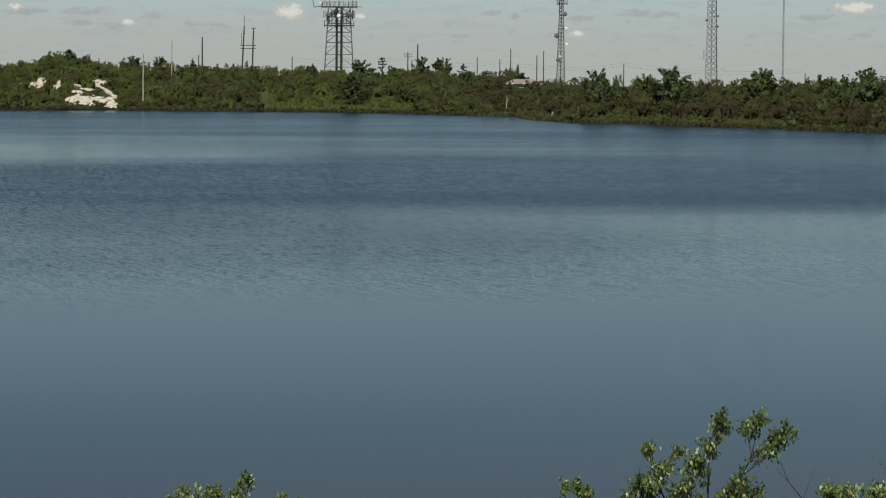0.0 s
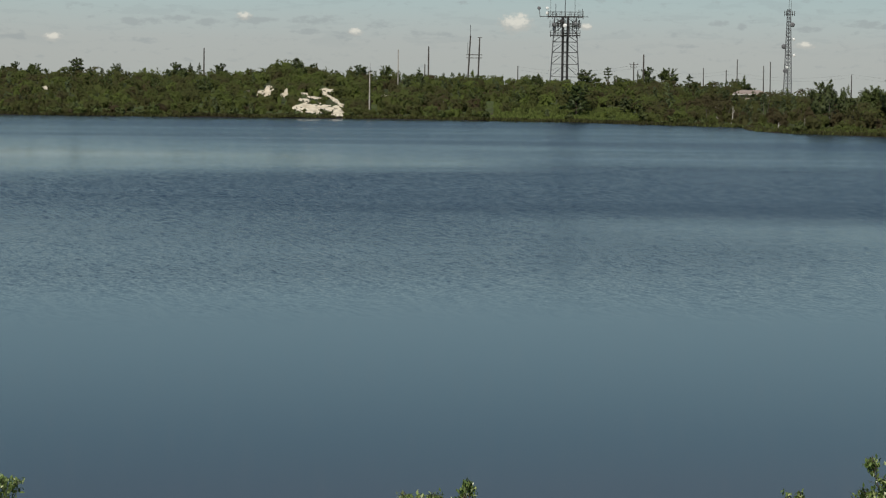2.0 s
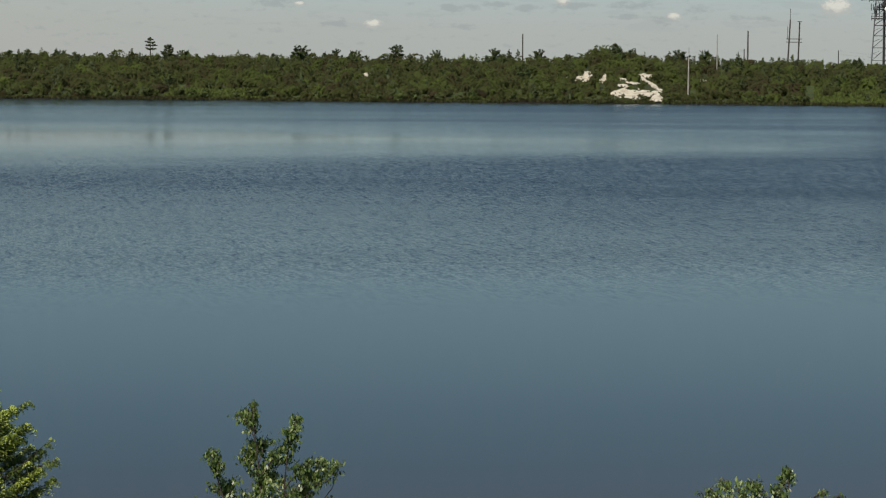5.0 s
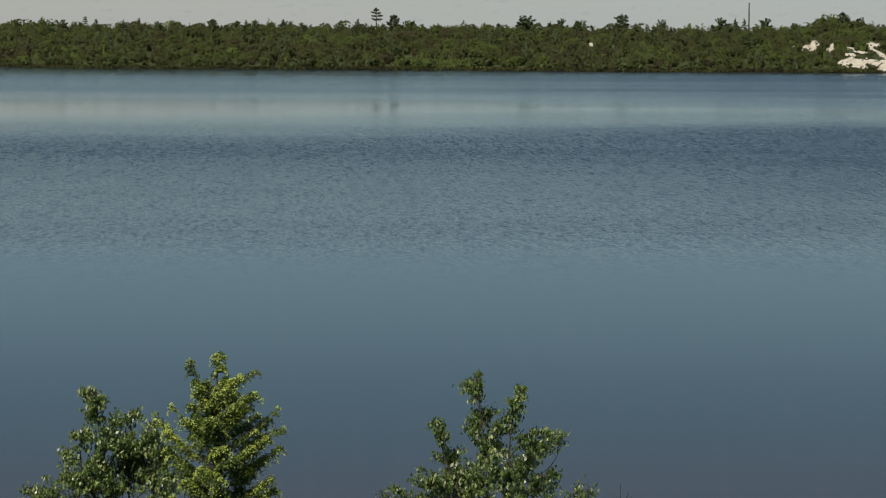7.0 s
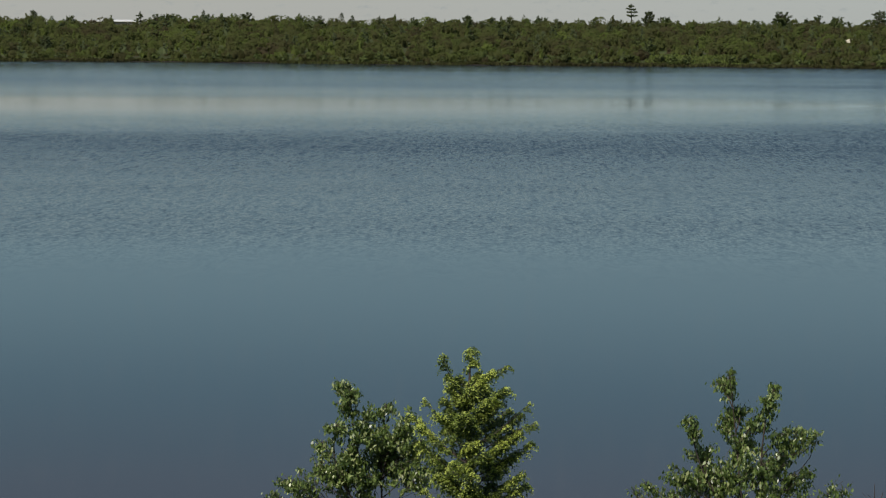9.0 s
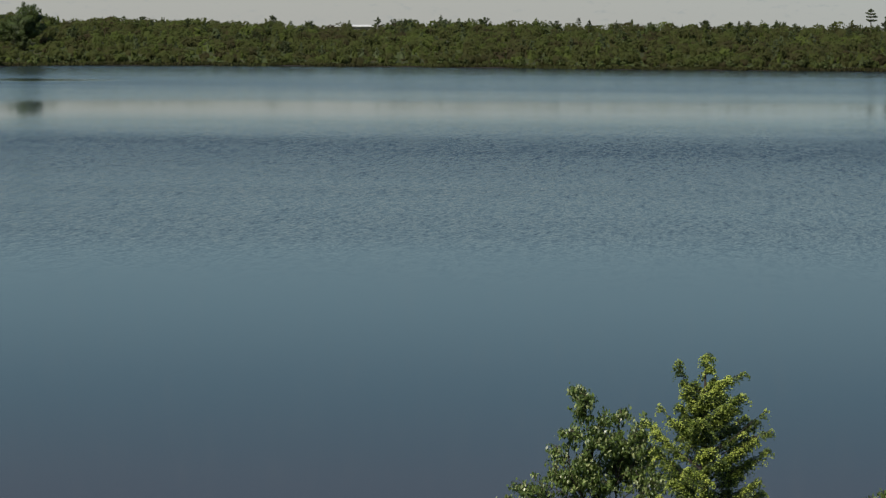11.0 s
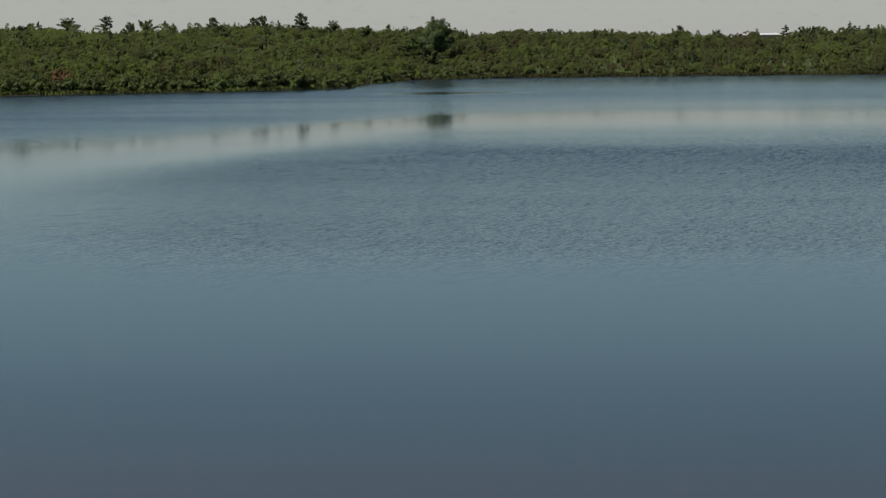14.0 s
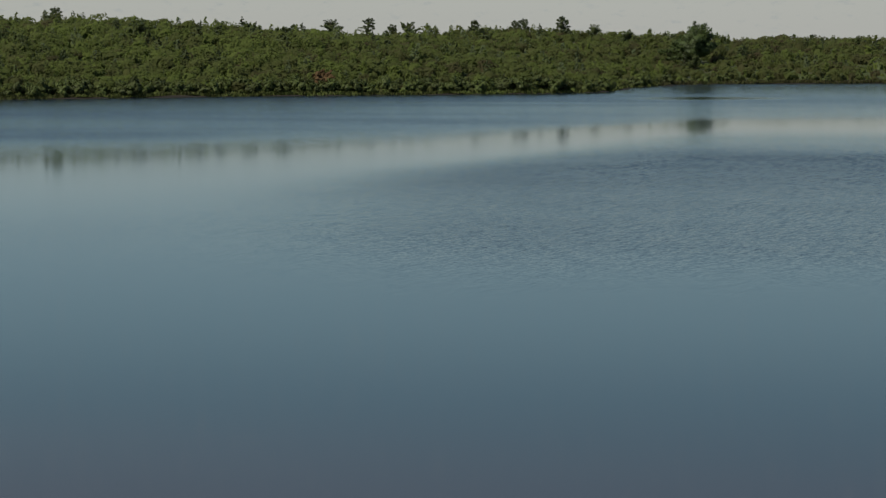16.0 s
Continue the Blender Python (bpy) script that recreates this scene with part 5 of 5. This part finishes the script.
# bleached snags at the edge of the right-hand spit
for b, rho, tall in ((-19.51, 497, 2.9), (-20.4, 452, 1.2), (-18.9, 503, 1.0), (-20.9, 452, 1.6), (-19.2, 500, 1.1)):
    x, y, z = stand(b, rho)
    bm = bmesh.new()
    r = np.random.RandomState(int(rho + b * 10))
    tube(bm, bent((0, 0, -0.2), (0.2, 0, tall), r, 0.03), 0.10, 0.04, 6)
    tube(bm, bent((0.08, 0, tall * 0.55), (0.5, 0.1, tall * 0.8), r, 0.05), 0.05, 0.02, 5)
    snag = part("dead_trunk", bm, M_DEAD)
    snag.matrix_basis = pose(x, y, max(z, 0.0), 0, 0, b)
    tagged(snag, "bleached dead trunk standing at the edge of the water", "dead tree", "dead trunks")


# ---- young trees on the near bank ----
def aspen(b, rho, lobes, seed, label, leaf=0.054, dense=1.0, stems=3):
    """A young aspen: thin stems, a twig bundle to each leafy lobe, leaves that hang on stalks."""
    rng = np.random.RandomState(seed)
    x0, y0, z0 = stand(b, rho)
    root = new("young_aspen")
    foot = [(rng.uniform(-0.12, 0.12), rng.uniform(-0.1, 0.1), -0.1) for _ in range(stems)]
    P, N, S, T, Hd = [], [], [], [], []
    by_x = sorted(lobes)
    for k in range(stems):
        bunch = by_x[k * len(by_x) // stems:(k + 1) * len(by_x) // stems]
        tx, tz, tr = max(bunch, key=lambda q: q[1])
        ty = rng.uniform(-0.2, 0.2)
        # one main limb to the highest lobe of the bunch; the others branch off it
        lean = np.array((tx * 0.45, ty * 0.4, (tz - z0) * 0.55))
        limb_path = bent(foot[k], lean, rng, 0.03, 8)[:-1] + bent(lean, (tx, ty, tz - z0 + tr * 0.7), rng, 0.05, 10)
        bm = bmesh.new()
        tube(bm, limb_path, 0.017, 0.0028, 6)
        limb = part("stem", bm, M_TWIG, root)
        way_up = np.array(limb_path)
        for lx, lz, r in bunch:
            lz = lz - z0
            goal = np.array((lx, ty if (lx, lz + z0) == (tx, tz) else rng.uniform(-0.25, 0.25), lz))
            ly = goal[1]
            gap = np.linalg.norm(way_up - goal, axis=1) + 4 * np.maximum(0, way_up[:, 2] - (lz - 0.12 - 0.55 * np.abs(way_up[:, 0] - lx)))
            knee = way_up[int(np.argmin(gap))]
            bm = bmesh.new()
            tube(bm, bent(knee, goal + np.array((0, 0, r * 0.7)), rng, 0.09, 7), 0.008, 0.002, 5)
            part("branch", bm, M_TWIG, limb)
            bm = bmesh.new()
            ends = []
            for _ in range(int(9 + 70 * r)):
                t = rng.uniform(0.3, 1.0)
                a = knee + (np.array((lx, ly, lz + r * 0.6)) - knee) * t
                d = unit(rng.normal(size=3) * np.array((1, 1, 0.8)) + np.array((0, 0, 0.3)))
                e = np.array((lx, ly, lz)) + d * r * rng.uniform(0.5, 1.15) if rng.uniform() < 0.75 else a + d * (0.05 + 0.5 * r) * rng.uniform(0.5, 1.2)
                tube(bm, bent(a, e, rng, 0.08, 4), 0.0035, 0.0015, 4)
                ends.append((a, e))
            tagged(part("twig_spray", bm, M_TWIG, limb), kind="stuff")
            n = int(dense * (60 + 8000 * r * r + 950 * r))
            pick = rng.randint(len(ends), size=n)
            t = rng.uniform(0.35, 1.05, n)[:, None]
            A, E = np.array([ends[k][0] for k in pick]), np.array([ends[k][1] for k in pick])
            pts = A + (E - A) * t + rng.normal(size=(n, 3)) * np.array((0.022, 0.022, 0.02)) - np.array((0, 0, 0.025))
            P.append(pts)
            N.append(unit(rng.normal(size=(n, 3)) * np.array((1, 1, 0.7)) + np.array((0, -0.1, 0.35))))
            Hd.append(np.array((0, 0, -1.0)) + 0.3 * rng.normal(size=(n, 3)))
            S.append(leaf * rng.uniform(0.65, 1.2, n))
            # about one leaf in eleven is tinted pale as a painted glint
            T.append(np.clip(rng.normal(0.47, 0.25, n) + 0.3 * (rng.uniform() - 0.4) + (rng.uniform(size=n) < 0.09) * 0.7, 0, 1))
    v, f = leaf_cards(rng, np.vstack(P), np.vstack(N), np.concatenate(S), 0.5, 0.12, np.vstack(Hd))
    tagged(sheet("leaves", v, f, M_ASPEN, root, np.repeat(np.concatenate(T), 4)), kind="stuff")
    turned(root, b, x0, y0, z0)
    return tagged(root, label, "young tree", "young trees on the near bank")


aspen(-4.42, 30, [(-0.27, 3.78, 0.14), (-0.22, 3.90, 0.09), (0.21, 3.68, 0.13), (0.24, 3.77, 0.07), (-0.61, 3.46, 0.08), (-0.57, 3.34, 0.08), (0.54, 3.3, 0.14), (0.68, 3.34, 0.07),
                  (-0.09, 3.2, 0.27), (-0.5, 3.05, 0.18), (-0.73, 2.9, 0.16), (-0.32, 2.79, 0.33), (0.14, 2.86, 0.33), (0.55, 2.86, 0.2), (0.95, 2.79, 0.12), (-1.05, 2.79, 0.07), (-1.19, 2.70, 0.05),
                  (-0.12, 3.5, 0.14), (0.12, 3.46, 0.13), (0.32, 3.05, 0.2), (-0.27, 3.4, 0.12), (0.36, 3.35, 0.1), (-0.45, 2.75, 0.25), (-0.8, 2.65, 0.18)],
      101, "bushy young aspen with glossy hanging green leaves", 0.056, 1.0)
aspen(2.85, 31, [(-0.38, 3.62, 0.13), (-0.33, 3.44, 0.14), (0.08, 3.38, 0.14), (0.0, 3.14, 0.21), (-0.24, 3.14, 0.2), (0.24, 3.14, 0.15), (-0.6, 2.99, 0.12), (-0.66, 2.78, 0.16), (-0.36, 2.72, 0.27),
                 (0.06, 2.72, 0.3), (0.39, 2.78, 0.18), (-0.84, 2.66, 0.11), (-0.9, 2.54, 0.14),
                 (-0.3, 2.95, 0.2), (0.02, 2.9, 0.22), (-0.5, 2.6, 0.22), (-0.15, 2.62, 0.25), (-0.28, 3.55, 0.12), (-1.02, 2.6, 0.1), (-1.14, 2.5, 0.08), (0.3, 3.3, 0.12), (0.46, 3.02, 0.18), (0.22, 2.92, 0.22), (-0.1, 3.35, 0.12), (-0.45, 3.2, 0.14), (0.55, 2.7, 0.22)], 102, "young aspen with greyish green leaves beside the larch", 0.052, 1.0)
aspen(-23.35, 28, [(0.21, 4.23, 0.09), (0.25, 4.12, 0.10), (0.56, 4.23, 0.11), (0.45, 4.10, 0.13), (0.87, 4.16, 0.10), (0.8, 4.06, 0.11), (0.72, 3.95, 0.08), (-0.49, 3.91, 0.08), (-0.19, 3.88, 0.07),
                   (0.1, 3.94, 0.11), (-0.03, 3.78, 0.18), (-0.33, 3.69, 0.17), (-0.57, 3.61, 0.12), (-0.57, 3.45, 0.22), (-0.08, 3.49, 0.25), (0.4, 3.61, 0.15), (0.59, 3.5, 0.09), (0.3, 3.47, 0.16)],
      103, "open branching young aspen leaning out over the bank", 0.056, 0.68)
aspen(-14.10, 28, [(-0.42, 3.50, 0.06), (-0.54, 3.40, 0.09), (0.21, 3.63, 0.05), (0.19, 3.54, 0.07), (0.11, 3.44, 0.10), (-0.16, 3.45, 0.11), (-0.27, 3.38, 0.14), (0.53, 3.40, 0.04), (0.7, 3.38, 0.04)],
      104, "low aspen sprouts whose tips show above the bank", 0.05)
aspen(-26.58, 28, [(-0.35, 3.57, 0.08), (-0.16, 3.53, 0.12), (0.1, 3.59, 0.11), (-0.27, 3.46, 0.16), (0.31, 3.63, 0.12), (0.16, 3.46, 0.22)], 105, "low leafy aspen bush on the near bank")
aspen(-21.0, 28, [(-0.01, 3.58, 0.04), (-0.12, 3.53, 0.03), (0.1, 3.49, 0.045), (0.01, 3.46, 0.06)], 106, "single small aspen sprout on the near bank")
aspen(21.6, 28, [(0.01, 3.12, 0.035), (-0.07, 3.05, 0.05), (0.5, 3.1, 0.03), (0.45, 3.02, 0.05)], 107, "low aspen sprouts just topping the bank", 0.045, 1.0, 2)


def larch(b, rho, ztop, seed):
    """A young larch: straight stem, ascending boughs, and level plates of soft leafage, tinted bright above and dark
    beneath as light and shade would fall.
    """
    rng = np.random.RandomState(seed)
    x0, y0, z0 = stand(b, rho)
    h = ztop - z0
    root = new("young_larch")
    bm = bmesh.new()
    tube(bm, [(0, 0, -0.1), (0.02, 0, h * 0.5), (0.0, 0.01, h * 0.8), (0.01, 0.0, h * 0.985)], 0.045, 0.005, 8)
    part("trunk", bm, M_BARK, root)
    P, N, S, T = [], [], [], []

    def plate(c, wide, light, n=54):
        """One level tuft of small leaves about c."""
        n = int(n * (wide / 0.04) ** 1.3)
        off = np.clip(rng.normal(size=(n, 3)), -1.5, 1.5) * np.array((wide * 1.15, wide * 0.9, 0.010))
        off[:, 2] -= 2.2 * (off[:, 0] ** 2 + off[:, 1] ** 2) / wide * 0.25
        P.append(c + off)
        N.append(np.array((0, -0.35, 0.85)) + 0.45 * rng.normal(size=(n, 3)))
        S.append(rng.uniform(0.017, 0.030, n))
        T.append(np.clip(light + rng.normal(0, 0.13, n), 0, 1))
        # leaves under the plate, darkened in their tint to stand in for shade
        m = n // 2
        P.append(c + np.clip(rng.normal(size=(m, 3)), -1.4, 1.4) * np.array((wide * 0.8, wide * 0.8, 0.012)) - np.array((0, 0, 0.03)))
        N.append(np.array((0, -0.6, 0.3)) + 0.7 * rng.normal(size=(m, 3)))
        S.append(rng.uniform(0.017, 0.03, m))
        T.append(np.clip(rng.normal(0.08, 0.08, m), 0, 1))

    # boughs that stand out: tip to the side, tip below the top, leafage from 0 to 1
    marked = ((0.01, 0.0, 0.5), (-0.27, 0.05, 0.5), (0.06, 0.1, 0.5), (0.39, 0.17, 0.35), (0.24, 0.21, 0.9), (0.14, 0.31, 1.0), (0.38, 0.37, 0.8), (-0.2, 0.38, 0.9), (-0.21, 0.26, 0.5), (0.02, 0.42, 0.9),
              (-0.08, 0.52, 1.0), (0.3, 0.52, 0.8), (0.12, 0.62, 1.0), (0.63, 0.55, 0.15), (0.52, 0.66, 0.9), (0.68, 0.74, 0.4), (-0.25, 0.52, 0.9), (-0.3, 0.64, 1.0), (-0.17, 0.66, 1.0), (-0.46, 0.53, 0.15), (-0.62, 0.68, 0.2),
              (-0.5, 0.76, 0.9), (0.64, 0.98, 0.7), (0.5, 0.86, 1.0), (0.55, 1.28, 1.0), (0.6, 1.4, 1.0))
    boughs = [(sx, rng.uniform(-0.12, 0.12) if abs(sx) < 0.3 else rng.uniform(-0.25, 0.1), down, full) for sx, down, full in marked]
    for i in range(64):
        down = 0.25 + 2.3 * (i / 64) ** 0.85
        q = 2.4 * i + rng.uniform(-0.4, 0.4)
        reach = min(0.58, 0.06 + 0.62 * down) * rng.uniform(0.45, 1.0)
        if down < 0.85 and reach * math.cos(q) < -0.12 - 0.25 * max(0, down - 0.5):
            reach *= 0.4
        boughs.append((reach * math.cos(q), reach * math.sin(q), down, rng.uniform(0.6, 1.1)))
    for sx, sy, down, full in boughs:
        # lit and dim boughs by chance, put into the tint
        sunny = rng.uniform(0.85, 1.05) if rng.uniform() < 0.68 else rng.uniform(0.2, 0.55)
        reach = math.hypot(sx, sy)
        e = np.array((sx, sy, h - down))
        a = np.array((0, 0, max(0.3, h - down - 0.08 - 0.75 * reach * rng.uniform(0.6, 1.0))))
        if down < 0.12 and reach > 0.15:
            a = np.array((-0.02, 0, h - 0.55))      # the second leader
        path = bent(a, e, rng, 0.05, 7)
        bm = bmesh.new()
        tube(bm, path, 0.004 + 0.008 * reach, 0.0015, 5)
        bough = part("bough", bm, M_TWIG, root)
        path = np.array(path)
        bm = bmesh.new()
        n = max(4, int((7 + 27 * reach) * full))
        for j in range(n):
            t = 0.30 + 0.70 * (j + rng.uniform()) / n
            p = np.array([np.interp(t * 6, range(7), path[:, k]) for k in range(3)])
            side = unit(np.cross(e - a, (0, 0, 1.0)) + 1e-6) * (1 if j % 2 else -1)
            tip = p + (side * rng.uniform(0.4, 1.0) + unit(e - a) * 0.45) * (0.035 + 0.2 * reach * (1.15 - t)) + np.array((0, 0, rng.uniform(-0.03, 0.02)))
            tube(bm, bent(p, tip, rng, 0.06, 4), 0.003, 0.0012, 4)
            # pale fresh tips; tint also dimmed towards the stem as painted shade
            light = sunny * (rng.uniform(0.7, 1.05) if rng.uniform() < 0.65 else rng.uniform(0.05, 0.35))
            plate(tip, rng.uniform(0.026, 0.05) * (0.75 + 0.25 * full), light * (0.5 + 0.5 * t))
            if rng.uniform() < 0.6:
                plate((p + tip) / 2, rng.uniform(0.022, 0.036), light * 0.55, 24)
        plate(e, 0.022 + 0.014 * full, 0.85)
        tagged(part("twig_spray", bm, M_TWIG, bough), kind="stuff")
    for zz in np.arange(h - 0.75, h, 0.035):       # short tufts close to the stem
        plate(np.array((rng.normal() * 0.035, rng.normal() * 0.035, zz)), rng.uniform(0.02, 0.035), rng.uniform(0.2, 0.8))
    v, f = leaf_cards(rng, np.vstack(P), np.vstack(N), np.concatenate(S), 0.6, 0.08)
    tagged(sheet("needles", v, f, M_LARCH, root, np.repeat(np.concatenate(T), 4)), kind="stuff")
    turned(root, b, x0, y0, z0)
    return tagged(root, "young larch with bright yellow-green needle tufts on the bank", "young tree")


larch(1.08, 30, 4.17, 111)

# bare twigs beside the leaning aspen
for b, rho, pts in ((-25.35, 28, ((0, 0, 0.75), (0.02, 0, 1.0), (-0.12, 0, 1.17), (-0.2, 0, 1.36))), (-26.95, 28, ((0, 0, 0.75), (0.1, 0, 1.0), (0.06, 0, 1.25), (0.14, 0, 1.36))),
                    (-6.75, 28, ((0, 0, 0.6), (0.02, 0, 0.8), (0.05, 0, 1.0), (0.05, 0, 1.2))), (-6.95, 28, ((0, 0, 0.6), (-0.03, 0, 0.8), (0.0, 0, 0.98), (0.03, 0, 1.12)))):
    x, y, z = stand(b, rho)
    bm = bmesh.new()
    tube(bm, [(0.1, 0, -0.1), *pts], 0.012, 0.003, 5)
    tube(bm, [pts[1], (pts[1][0] + 0.1, 0, pts[1][2] + 0.3)], 0.004, 0.0015, 5)
    tube(bm, [pts[2], (pts[2][0] - 0.12, 0.02, pts[2][2] + 0.12)], 0.003, 0.0015, 5)
    twig = part("bare_twig", bm, M_TWIG)
    twig.matrix_basis = pose(x, y, z, 0, 0, b)
    tagged(twig, "thin bare grey brown shoot on the near bank", "twig", "bare shoots")
